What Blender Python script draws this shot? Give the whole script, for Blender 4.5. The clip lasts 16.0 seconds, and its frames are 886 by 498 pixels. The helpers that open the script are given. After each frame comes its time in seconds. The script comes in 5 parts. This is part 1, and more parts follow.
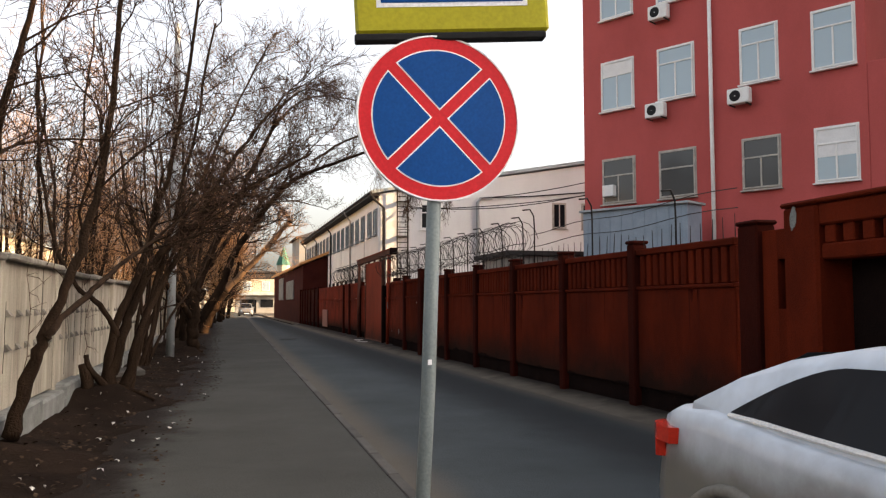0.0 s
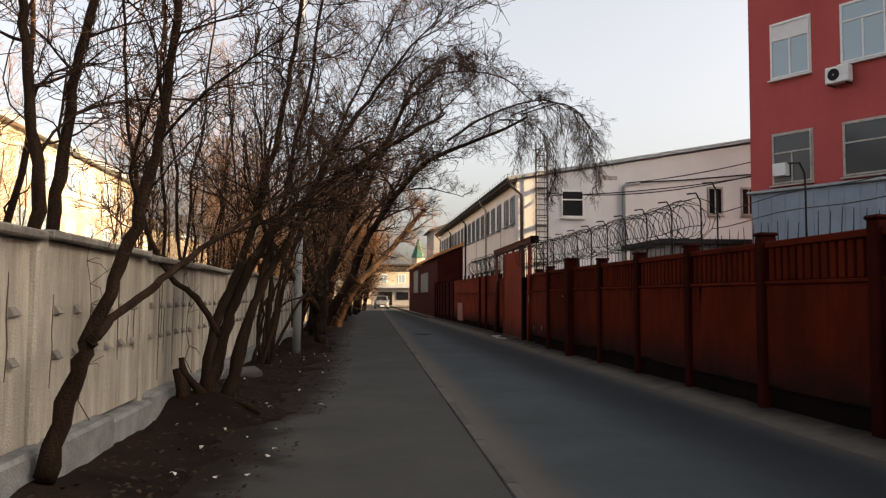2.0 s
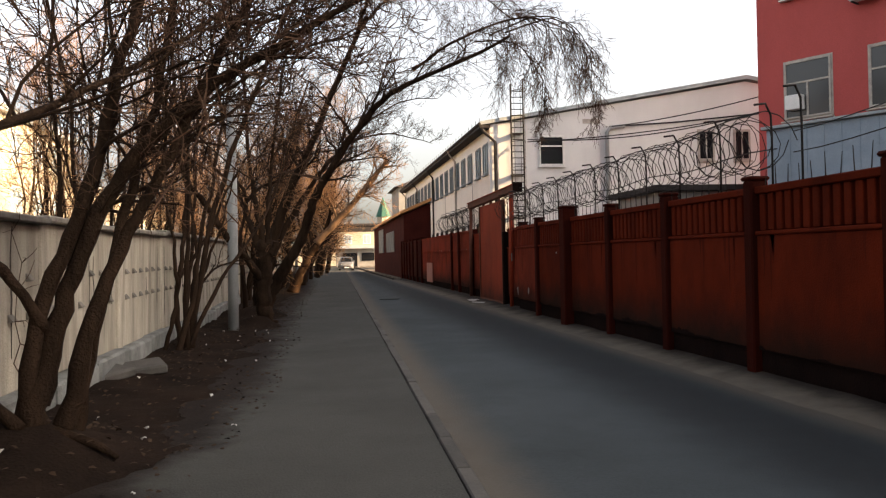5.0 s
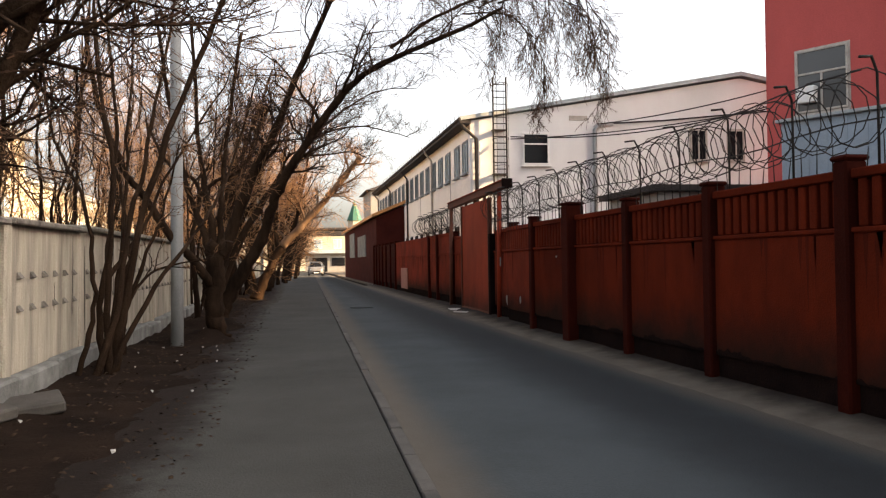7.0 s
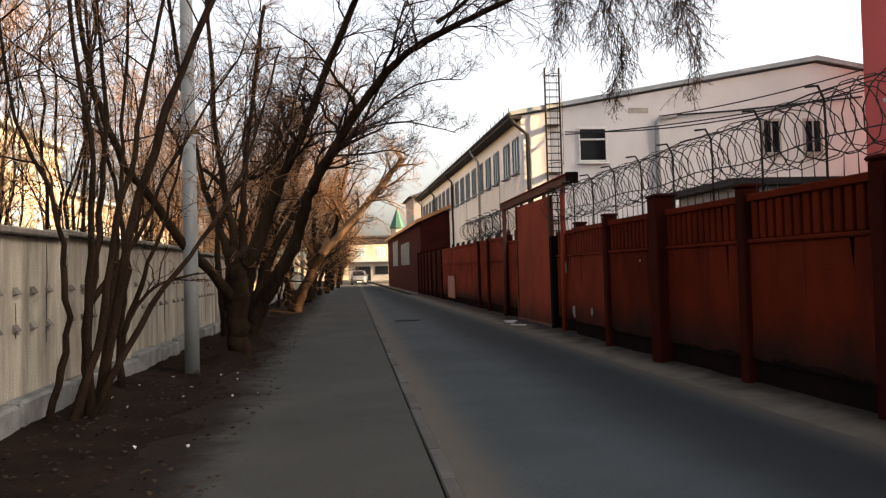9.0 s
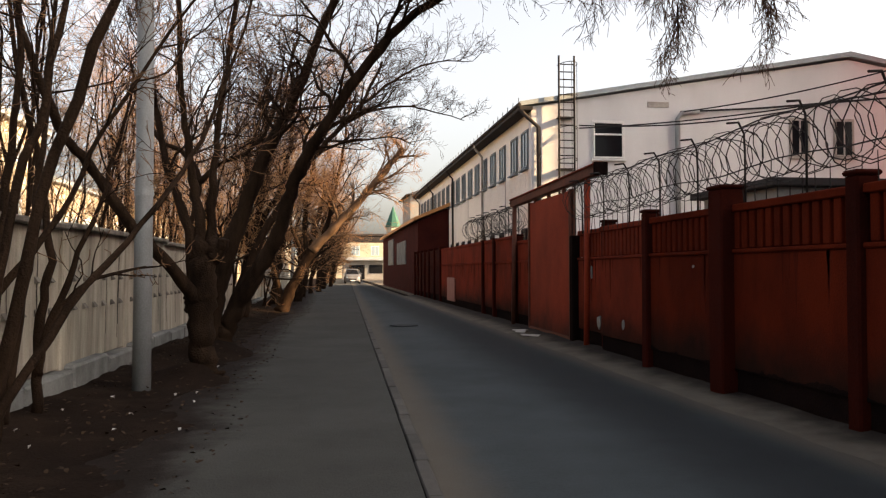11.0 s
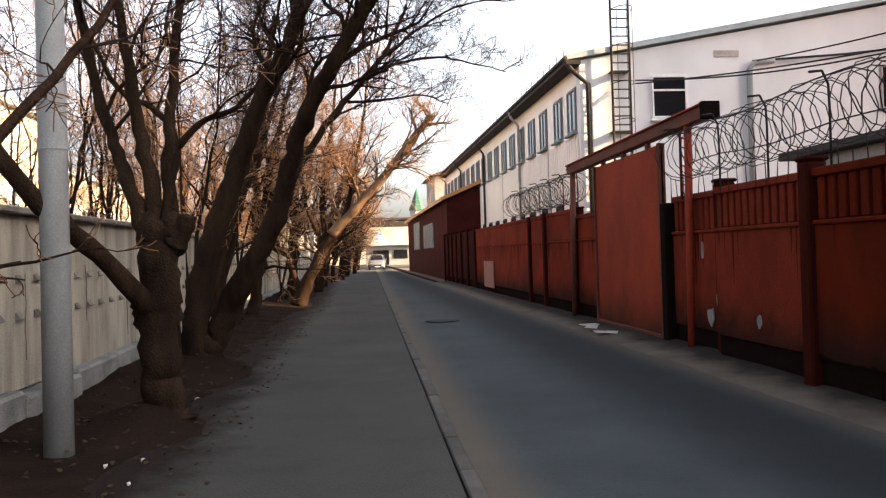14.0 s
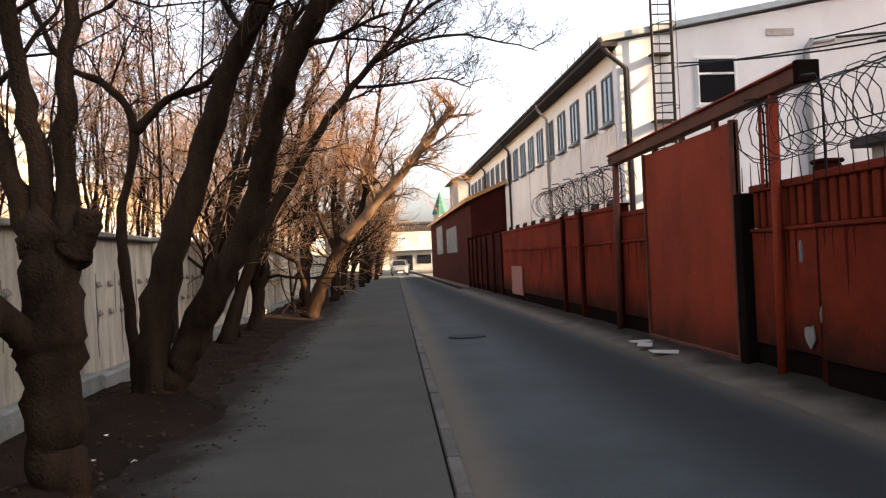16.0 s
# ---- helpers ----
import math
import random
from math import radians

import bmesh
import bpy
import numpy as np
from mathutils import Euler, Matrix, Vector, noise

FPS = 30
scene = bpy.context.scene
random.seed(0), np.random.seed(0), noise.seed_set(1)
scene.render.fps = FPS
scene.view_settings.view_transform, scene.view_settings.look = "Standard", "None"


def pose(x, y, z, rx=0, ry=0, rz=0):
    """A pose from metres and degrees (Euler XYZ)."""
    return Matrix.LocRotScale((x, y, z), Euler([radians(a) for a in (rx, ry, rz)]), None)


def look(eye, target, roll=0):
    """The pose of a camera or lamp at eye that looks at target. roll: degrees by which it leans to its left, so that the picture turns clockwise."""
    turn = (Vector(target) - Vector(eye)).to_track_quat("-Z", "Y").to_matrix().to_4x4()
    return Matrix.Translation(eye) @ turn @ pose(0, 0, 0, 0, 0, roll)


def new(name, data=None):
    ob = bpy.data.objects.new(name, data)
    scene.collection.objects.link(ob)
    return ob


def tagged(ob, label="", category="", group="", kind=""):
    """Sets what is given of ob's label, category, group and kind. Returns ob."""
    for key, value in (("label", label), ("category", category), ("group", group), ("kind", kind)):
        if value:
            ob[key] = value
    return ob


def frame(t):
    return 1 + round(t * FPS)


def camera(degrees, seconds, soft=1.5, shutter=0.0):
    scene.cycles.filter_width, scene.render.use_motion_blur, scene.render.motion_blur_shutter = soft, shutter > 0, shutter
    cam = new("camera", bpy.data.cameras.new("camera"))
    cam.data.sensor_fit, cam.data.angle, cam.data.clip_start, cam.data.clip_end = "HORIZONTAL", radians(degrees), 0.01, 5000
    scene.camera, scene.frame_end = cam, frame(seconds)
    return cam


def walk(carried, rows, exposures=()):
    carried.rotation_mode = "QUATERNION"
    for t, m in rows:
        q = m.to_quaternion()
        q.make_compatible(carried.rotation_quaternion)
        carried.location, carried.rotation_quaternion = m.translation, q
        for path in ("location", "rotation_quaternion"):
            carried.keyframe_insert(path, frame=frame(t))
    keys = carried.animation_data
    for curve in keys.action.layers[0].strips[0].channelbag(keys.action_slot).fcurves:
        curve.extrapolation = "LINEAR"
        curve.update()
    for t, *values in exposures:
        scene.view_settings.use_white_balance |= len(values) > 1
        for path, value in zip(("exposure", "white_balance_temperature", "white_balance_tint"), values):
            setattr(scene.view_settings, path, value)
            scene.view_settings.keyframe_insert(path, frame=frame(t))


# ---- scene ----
cam = camera(56.8, 16.0, soft=1.25)
PATH = [
    (0, (0.000, 0.000, 1.506), (1.065, 3.846, 1.774), -0.06),
    (0.5, (0.086, 0.629, 1.510), (0.843, 4.547, 1.787), -0.05),
    (1, (0.170, 1.249, 1.514), (0.750, 5.188, 1.893), -0.41),
    (1.5, (0.230, 1.862, 1.528), (0.789, 5.810, 1.853), -1.24),
    (2, (0.287, 2.489, 1.526), (0.713, 6.459, 1.759), 0.18),
    (2.5, (0.334, 3.107, 1.522), (0.703, 7.080, 1.798), -0.06),
    (3, (0.384, 3.743, 1.527), (0.835, 7.710, 1.773), -1.04),
    (3.5, (0.446, 4.376, 1.534), (1.009, 8.329, 1.757), -0.16),
    (4, (0.528, 5.038, 1.537), (1.060, 9.000, 1.667), -1.84),
    (6.5, (0.757, 8.257, 1.507), (1.449, 12.197, 1.519), 0.02),
    (7, (0.802, 8.882, 1.497), (1.533, 12.814, 1.556), -0.83),
    (7.5, (0.836, 9.504, 1.502), (1.425, 13.461, 1.537), -0.54),
    (8, (0.890, 10.113, 1.511), (1.451, 14.073, 1.574), -2.17),
    (10.5, (1.030, 13.131, 1.493), (1.493, 17.103, 1.606), -0.67),
    (11, (1.054, 13.691, 1.511), (1.606, 17.651, 1.613), -0.10),
    (11.5, (1.058, 14.266, 1.532), (1.624, 18.224, 1.669), 1.77),
    (12, (1.064, 14.860, 1.532), (1.679, 18.810, 1.668), 0.47),
    (12.5, (1.055, 15.477, 1.516), (1.605, 19.437, 1.640), -0.39),
    (13, (1.026, 16.135, 1.510), (1.591, 20.093, 1.633), -1.25),
    (13.5, (1.043, 16.807, 1.517), (1.526, 20.777, 1.531), -1.35),
    (14, (1.103, 17.455, 1.526), (1.542, 21.430, 1.548), -1.77),
    (14.5, (1.184, 18.078, 1.534), (1.641, 22.052, 1.568), -1.06),
    (15, (1.263, 18.684, 1.534), (1.670, 22.663, 1.584), -1.05),
    (15.5, (1.328, 19.263, 1.535), (1.646, 23.250, 1.587), -1.99),
    (16, (1.381, 19.795, 1.547), (1.702, 23.782, 1.595), -2.48),
]

EXPOSURE = [(0, 1.8), (0.5, 1.75), (1, 1.26), (1.5, 1.25), (3, 1.35), (4, 1.5), (6.5, 1.95), (8, 1.85), (10.5, 1.55), (12.5, 1.55), (13, 1.60), (13.5, 2.08), (14.5, 2.14), (15, 2.12), (15.5, 1.80), (16, 2.1)]
walk(cam, [(t, look(eye, target, roll)) for t, eye, target, roll in PATH], [(t, stops, 7050 if t < 13 else 6550, 14) for t, stops in EXPOSURE])

# ---- world, sun, exposure ----
SUN_X, SUN_Y, SUN_ELEV = 0.954, -0.295, radians(20)
world = bpy.data.worlds.new("world")
scene.world = world
world.use_nodes = True
wn = world.node_tree.nodes
sky = wn.new("ShaderNodeTexSky")
sky.sky_type = "NISHITA"
sky.sun_disc = False
sky.sun_elevation = SUN_ELEV
sky.sun_rotation = math.atan2(SUN_X, SUN_Y)
sky.dust_density, sky.ozone_density = 5.0, 1.0
haze = wn.new("ShaderNodeHueSaturation")
haze.inputs["Saturation"].default_value = 0.45
world.node_tree.links.new(sky.outputs[0], haze.inputs["Color"])
world.node_tree.links.new(haze.outputs[0], wn["Background"].inputs[0])
wn["Background"].inputs[1].default_value = 0.15
sun = bpy.data.lights.new("sun", "SUN")
sun.energy, sun.angle, sun.color = 6.5, radians(0.6), (1.0, 0.68, 0.37)
sun_ob = new("sun", sun)
sun_ob.matrix_world = look((60, -15, 20), (60 - SUN_X, -15 - SUN_Y, 20 - math.tan(SUN_ELEV)))


# ---- materials ----
def mat(name, base, dark, rough=0.85, scale=1.5, grain=60.0, bump=0.25, metal=0.0, streak=1.0, blend=0.5, per=0.0, spec=0.22):
    """Procedural surface in world-size units: wide stains, fine grain, relief; streak stretches the stains downwards."""
    m = bpy.data.materials.new(name)
    m.use_nodes = True
    nt = m.node_tree
    n, l = nt.nodes, nt.links
    b = n["Principled BSDF"]
    geo = n.new("ShaderNodeNewGeometry")
    mp = n.new("ShaderNodeMapping")
    mp.inputs["Scale"].default_value = (1, 1, 1 / streak)
    l.new(geo.outputs["Position"], mp.inputs["Vector"])
    big = n.new("ShaderNodeTexNoise")
    big.inputs["Scale"].default_value, big.inputs["Detail"].default_value, big.inputs["Roughness"].default_value = scale, 6, 0.65
    l.new(mp.outputs[0], big.inputs["Vector"])
    fine = n.new("ShaderNodeTexNoise")
    fine.inputs["Scale"].default_value, fine.inputs["Detail"].default_value = grain, 4
    l.new(geo.outputs["Position"], fine.inputs["Vector"])
    ramp = n.new("ShaderNodeMapRange")
    ramp.inputs[1].default_value, ramp.inputs[2].default_value = 0.5 - 0.22 * blend, 0.5 + 0.3
    l.new(big.outputs[0], ramp.inputs[0])
    mix = n.new("ShaderNodeMix")
    mix.data_type = "RGBA"
    mix.inputs[6].default_value, mix.inputs[7].default_value = (*base, 1), (*dark, 1)
    l.new(ramp.outputs[0], mix.inputs[0])
    hsv = n.new("ShaderNodeHueSaturation")
    val = n.new("ShaderNodeMapRange")
    val.inputs[3].default_value, val.inputs[4].default_value = 0.72, 1.28
    l.new(fine.outputs[0], val.inputs[0])
    if per:
        info = n.new("ShaderNodeObjectInfo")
        add = n.new("ShaderNodeMath")
        add.operation = "MULTIPLY_ADD"
        add.inputs[1].default_value, add.inputs[2].default_value = per, -per / 2
        l.new(info.outputs["Random"], add.inputs[0])
        tot = n.new("ShaderNodeMath")
        l.new(add.outputs[0], tot.inputs[0])
        l.new(val.outputs[0], tot.inputs[1])
        l.new(tot.outputs[0], hsv.inputs["Value"])
    else:
        l.new(val.outputs[0], hsv.inputs["Value"])
    l.new(mix.outputs[2], hsv.inputs["Color"])
    l.new(hsv.outputs[0], b.inputs["Base Color"])
    b.inputs["Roughness"].default_value, b.inputs["Metallic"].default_value = rough, metal
    b.inputs["Specular IOR Level"].default_value = spec
    if bump:
        both = n.new("ShaderNodeMath")
        both.operation = "MULTIPLY_ADD"
        both.inputs[1].default_value = 0.6
        l.new(big.outputs[0], both.inputs[0])
        l.new(fine.outputs[0], both.inputs[2])
        bp = n.new("ShaderNodeBump")
        bp.inputs["Strength"].default_value, bp.inputs["Distance"].default_value = bump, 0.02
        l.new(both.outputs[0], bp.inputs["Height"])
        l.new(bp.outputs[0], b.inputs["Normal"])
    return m


def glass(name, tint, rough=0.05, spec=0.7):
    m = bpy.data.materials.new(name)
    m.use_nodes = True
    b = m.node_tree.nodes["Principled BSDF"]
    b.inputs["Base Color"].default_value = (*tint, 1)
    b.inputs["Roughness"].default_value, b.inputs["Specular IOR Level"].default_value = rough, spec
    return m


M_ROAD = mat("road asphalt", (0.053, 0.063, 0.066), (0.028, 0.035, 0.036), 0.9, 0.45, 55, 0.5, spec=0.16)
M_PAVE = mat("pavement asphalt", (0.064, 0.064, 0.057), (0.037, 0.037, 0.033), 0.92, 0.4, 55, 0.5, spec=0.12)
M_SOIL = mat("trodden soil", (0.023, 0.0150, 0.0108), (0.008, 0.0058, 0.005), 0.97, 1.1, 40, 0.9, spec=0.03)
M_DUST = mat("road dust", (0.135, 0.116, 0.092), (0.062, 0.053, 0.042), 0.95, 1.3, 70, 0.5)
M_KERB = mat("kerb concrete", (0.095, 0.088, 0.078), (0.050, 0.047, 0.043), 0.92, 2.0, 80, 0.4, per=0.3)
M_CRACK = mat("dark joint", (0.012, 0.011, 0.010), (0.008, 0.008, 0.008), 0.95, 3, 60, 0.3, spec=0.03)
M_RED = mat("red fence paint", (0.100, 0.0135, 0.0048), (0.030, 0.0052, 0.0028), 0.85, 1.1, 50, 0.35, streak=2.2, per=0.25, spec=0.03)
# The posts' shaded near sides and their soot are put into this red.
M_REDPOST = mat("darkened red fence paint", (0.038, 0.0062, 0.0034), (0.014, 0.0034, 0.0025), 0.85, 1.2, 50, 0.35, streak=2, per=0.25, spec=0.03)
# Orange-red near the gate; the stronger light there is also put into it.
M_REDLIT = mat("brighter-lit orange-red fence paint", (0.185, 0.0290, 0.0140), (0.060, 0.0130, 0.0075), 0.88, 1.0, 45, 0.4, streak=1.3, per=0.2, spec=0.04)
# Near-black: soot plus the shade of hollows, niche and opening, put into colour.
M_PLINTH = mat("sooty near-black plinth", (0.012, 0.007, 0.006), (0.004, 0.003, 0.003), 0.95, 1.6, 40, 0.8, spec=0.02)
M_GATE = mat("red gate sheet", (0.265, 0.040, 0.018), (0.120, 0.020, 0.010), 0.7, 0.7, 25, 0.12, streak=2, spec=0.08)
M_RUST = mat("rusty steel", (0.130, 0.045, 0.028), (0.060, 0.026, 0.018), 0.75, 3, 60, 0.3, metal=0.3)
M_PALE = mat("pale fence concrete", (0.500, 0.455, 0.365), (0.125, 0.108, 0.085), 0.92, 3.4, 60, 0.7, streak=7, per=0.15, blend=0.65)
M_STAIN = mat("damp stain", (0.075, 0.066, 0.055), (0.038, 0.033, 0.028), 0.95, 8, 60, 0.5, streak=4, spec=0.05)
M_LUG = mat("weathered lug concrete", (0.230, 0.212, 0.180), (0.070, 0.062, 0.053), 0.92, 6, 60, 0.6, streak=2, per=0.4)
M_BLOCK = mat("foundation concrete", (0.235, 0.242, 0.228), (0.080, 0.080, 0.073), 0.93, 2.2, 50, 0.6, per=0.2)
M_BARK = mat("bark", (0.034, 0.0205, 0.0128), (0.005, 0.0034, 0.0026), 0.95, 5, 45, 1.0, streak=4, spec=0.05)
# Sunlit orange of the farther crowns is put into this twig colour.
M_SUNTWIG = mat("sun-toned orange twigs", (0.380, 0.215, 0.110), (0.180, 0.100, 0.054), 0.85, 3, 20, 0.0, spec=0.04)
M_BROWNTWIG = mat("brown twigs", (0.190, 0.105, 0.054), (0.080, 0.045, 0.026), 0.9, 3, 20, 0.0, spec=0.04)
# Near twigs stand in shade, which is put into this darker tone.
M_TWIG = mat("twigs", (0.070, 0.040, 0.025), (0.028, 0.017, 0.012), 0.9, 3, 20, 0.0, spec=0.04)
M_CUT = mat("bare wood", (0.170, 0.105, 0.062), (0.060, 0.036, 0.022), 0.8, 3, 40, 0.3, streak=5)
M_POLE = mat("grey pole", (0.320, 0.335, 0.335), (0.210, 0.220, 0.220), 0.7, 2.5, 60, 0.2, streak=3)
M_GALV = mat("galvanised pipe", (0.170, 0.200, 0.200), (0.100, 0.120, 0.122), 0.6, 5, 90, 0.15, metal=0.15, streak=3)
M_OLDGLASS = glass("dusty old window glass", (0.045, 0.047, 0.048), 0.12, 0.35)
M_HALLGLASS = glass("blue-grey window glass", (0.085, 0.110, 0.125), 0.08, 0.4)
M_HALLFRAME = mat("grey-blue frame", (0.20, 0.225, 0.235), (0.13, 0.15, 0.155), 0.6, 4, 60, 0.05)
M_STUCCO = mat("pale render", (0.670, 0.672, 0.668), (0.560, 0.562, 0.558), 0.9, 0.6, 50, 0.15, streak=2)
M_SIDING = mat("cream siding", (0.840, 0.800, 0.730), (0.740, 0.700, 0.635), 0.7, 0.8, 30, 0.1, streak=3)
M_ROOF = mat("roof sheet", (0.330, 0.370, 0.380), (0.230, 0.260, 0.270), 0.6, 1.5, 30, 0.15)
M_EAVE = mat("dark eave", (0.045, 0.040, 0.038), (0.025, 0.023, 0.022), 0.8, 2, 40, 0.2, spec=0.1)
M_BRICKRED = mat("red facade render", (0.430, 0.085, 0.078), (0.340, 0.066, 0.060), 0.88, 0.5, 40, 0.2, streak=2)
M_FRAME = mat("white frame", (0.720, 0.720, 0.700), (0.600, 0.600, 0.580), 0.5, 4, 60, 0.05)
M_OLDFRAME = mat("weathered frame", (0.420, 0.390, 0.350), (0.240, 0.215, 0.190), 0.8, 5, 60, 0.2)
# Pale blue base: the panes' sky reflection is put into the colour.
M_GLASS = glass("window glass", (0.27, 0.36, 0.41))
M_DARKGLASS = glass("dark window glass", (0.009, 0.010, 0.012), 0.10, 0.08)
M_BLIND = mat("white blind", (0.700, 0.700, 0.690), (0.600, 0.600, 0.590), 0.7, 3, 40, 0.0)
M_SHEET = mat("blue-grey sheet", (0.250, 0.310, 0.370), (0.170, 0.215, 0.260), 0.6, 1.2, 40, 0.1)
M_WIRE = mat("barbed wire steel", (0.030, 0.028, 0.027), (0.018, 0.017, 0.016), 0.6, 6, 60, 0.0, metal=0.5, spec=0.1)
M_CABLE = mat("black cable", (0.016, 0.016, 0.017), (0.010, 0.010, 0.010), 0.6, 5, 60, 0.0)
M_SRED = mat("sign red", (0.480, 0.018, 0.024), (0.420, 0.015, 0.020), 0.45, 4, 90, 0.02, spec=0.12)
M_SBLUE = mat("sign blue", (0.001, 0.050, 0.200), (0.001, 0.042, 0.170), 0.45, 4, 90, 0.02, spec=0.1)
M_SWHITE = mat("sign white", (0.700, 0.710, 0.720), (0.600, 0.610, 0.620), 0.45, 4, 90, 0.02)
M_SYEL = mat("sign yellow", (0.340, 0.310, 0.015), (0.290, 0.260, 0.012), 0.5, 3, 60, 0.03)
M_PAINT = mat("white car paint", (0.470, 0.530, 0.590), (0.420, 0.475, 0.530), 0.28, 1.5, 8, 0.0, spec=0.6)
M_TYRE = mat("tyre rubber", (0.020, 0.020, 0.020), (0.012, 0.012, 0.012), 0.9, 8, 90, 0.3)
M_RIM = mat("rim alloy", (0.350, 0.350, 0.360), (0.250, 0.250, 0.260), 0.4, 6, 60, 0.0, metal=0.8)
M_LAMP = mat("tail lamp red", (0.500, 0.030, 0.015), (0.400, 0.020, 0.012), 0.2, 8, 60, 0.0)
M_BLACK = mat("black trim", (0.018, 0.018, 0.019), (0.010, 0.010, 0.010), 0.6, 8, 60, 0.0, spec=0.08)
M_DARKBRICK = mat("dark red brick", (0.058, 0.014, 0.011), (0.030, 0.008, 0.007), 0.9, 1.0, 30, 0.3, spec=0.03)
M_SILVER = mat("silver car paint", (0.120, 0.123, 0.127), (0.095, 0.097, 0.100), 0.4, 2.0, 30, 0.0)
M_FAR = mat("sunlit pale walls", (0.460, 0.405, 0.310), (0.330, 0.285, 0.210), 0.9, 0.3, 10, 0.1)
M_FARGREY = mat("far grey walls", (0.250, 0.245, 0.230), (0.190, 0.185, 0.170), 0.9, 0.4, 10, 0.1)
M_ORANGE = mat("orange roof sheet", (0.520, 0.260, 0.100), (0.420, 0.200, 0.080), 0.7, 0.8, 20, 0.1)
M_GREEN = mat("dark green roof", (0.035, 0.110, 0.080), (0.025, 0.080, 0.060), 0.7, 1, 20, 0.1)
M_ASPH = mat("dark asphalt", (0.028, 0.0325, 0.034), (0.019, 0.0215, 0.023), 0.9, 2, 60, 0.4)
M_PAPER = mat("litter paper", (0.500, 0.480, 0.440), (0.450, 0.430, 0.400), 0.9, 8, 60, 0.1)
M_BOARD = mat("faded pinkish board", (0.330, 0.170, 0.140), (0.240, 0.115, 0.090), 0.8, 2, 50, 0.1)
M_GUTTER = mat("gutter dust", (0.125, 0.109, 0.086), (0.070, 0.062, 0.051), 0.95, 1.2, 60, 0.4)
M_LEAF = mat("dry leaves", (0.045, 0.028, 0.016), (0.024, 0.015, 0.009), 0.95, 6, 60, 0.2, per=0.5)


M_STREAK = mat("rain-streaked red paint", (0.075, 0.012, 0.006), (0.035, 0.007, 0.004), 0.9, 3, 50, 0.3, streak=4, spec=0.02)


def soiled(name, clean, soil, lo, hi, wander, layer="dirt"):
    """Base colour of one surface giving way to another where its 'dirt' attribute rises, with a ragged edge."""
    m = clean.copy()
    m.name = name
    nt = m.node_tree
    n, l = nt.nodes, nt.links
    b = n["Principled BSDF"]
    src = b.inputs["Base Color"].links[0].from_socket
    other = [q for q in soil.node_tree.nodes if q.bl_idname == "ShaderNodeMix"][0]
    at = n.new("ShaderNodeAttribute")
    at.attribute_name = layer
    geo = n.new("ShaderNodeNewGeometry")
    nz = n.new("ShaderNodeTexNoise")
    nz.inputs["Scale"].default_value, nz.inputs["Detail"].default_value, nz.inputs["Roughness"].default_value = 1.6, 8, 0.7
    l.new(geo.outputs["Position"], nz.inputs["Vector"])
    sh = n.new("ShaderNodeMath")
    sh.operation = "MULTIPLY_ADD"
    sh.inputs[1].default_value = wander
    l.new(nz.outputs[0], sh.inputs[0])
    l.new(at.outputs["Fac"], sh.inputs[2])
    mr = n.new("ShaderNodeMapRange")
    mr.interpolation_type = "SMOOTHSTEP"
    mr.inputs[1].default_value, mr.inputs[2].default_value = lo + wander / 2, hi + wander / 2
    l.new(sh.outputs[0], mr.inputs[0])
    own = n.new("ShaderNodeMix")
    own.data_type = "RGBA"
    own.inputs[6].default_value, own.inputs[7].default_value = other.inputs[6].default_value, other.inputs[7].default_value
    l.new(nz.outputs[0], own.inputs[0])
    mix = n.new("ShaderNodeMix")
    mix.data_type = "RGBA"
    l.new(mr.outputs[0], mix.inputs[0])
    l.new(src, mix.inputs[6])
    l.new(own.outputs[2], mix.inputs[7])
    l.new(mix.outputs[2], b.inputs["Base Color"])
    return m


def dirt(ob, value, layer="dirt"):
    """Stores how soiled each point of a sheet is."""
    a = ob.data.attributes.new(layer, "FLOAT", "POINT")
    a.data.foreach_set("value", [value(*v.co) for v in ob.data.vertices])


M_PAVE_SOILED = soiled("pavement asphalt with soil", M_PAVE, M_SOIL, -0.42, 0.22, 1.1)
M_MUD = mat("dried mud and soot", (0.034, 0.014, 0.009), (0.010, 0.006, 0.005), 0.95, 2, 50, 0.4, spec=0.02)
M_RED_SOILED = soiled("old red fence paint with a sooty foot", M_RED, M_MUD, -0.40, 0.35, 0.75)
M_REDLIT_SOILED = soiled("orange-red fence paint with a muddy foot", M_REDLIT, M_MUD, -0.30, 0.45, 0.75)
M_GATE_SOILED = soiled("red gate sheet with a dirty foot", M_GATE, M_MUD, -0.25, 0.75, 0.7)
M_CARDUST = mat("car dust", (0.190, 0.180, 0.155), (0.120, 0.112, 0.098), 0.9, 3, 50, 0.0)
M_CARBODY = soiled("white car paint with dust", M_PAINT, M_CARDUST, -0.10, 0.16, 0.25)
# The lane on the fence side turns a darker grey.
M_ROAD_LANE = soiled("road asphalt with a darker lane", M_ROAD, M_ASPH, -0.6, 0.5, 0.5, "lane_dark")
M_ROAD_DUSTY = soiled("worn road asphalt with dusty edges", M_ROAD_LANE, M_GUTTER, -0.28, 0.26, 0.35)
M_VERGE = soiled("verge dust and soil", M_DUST, M_SOIL, 0.0, 0.5, 0.7)


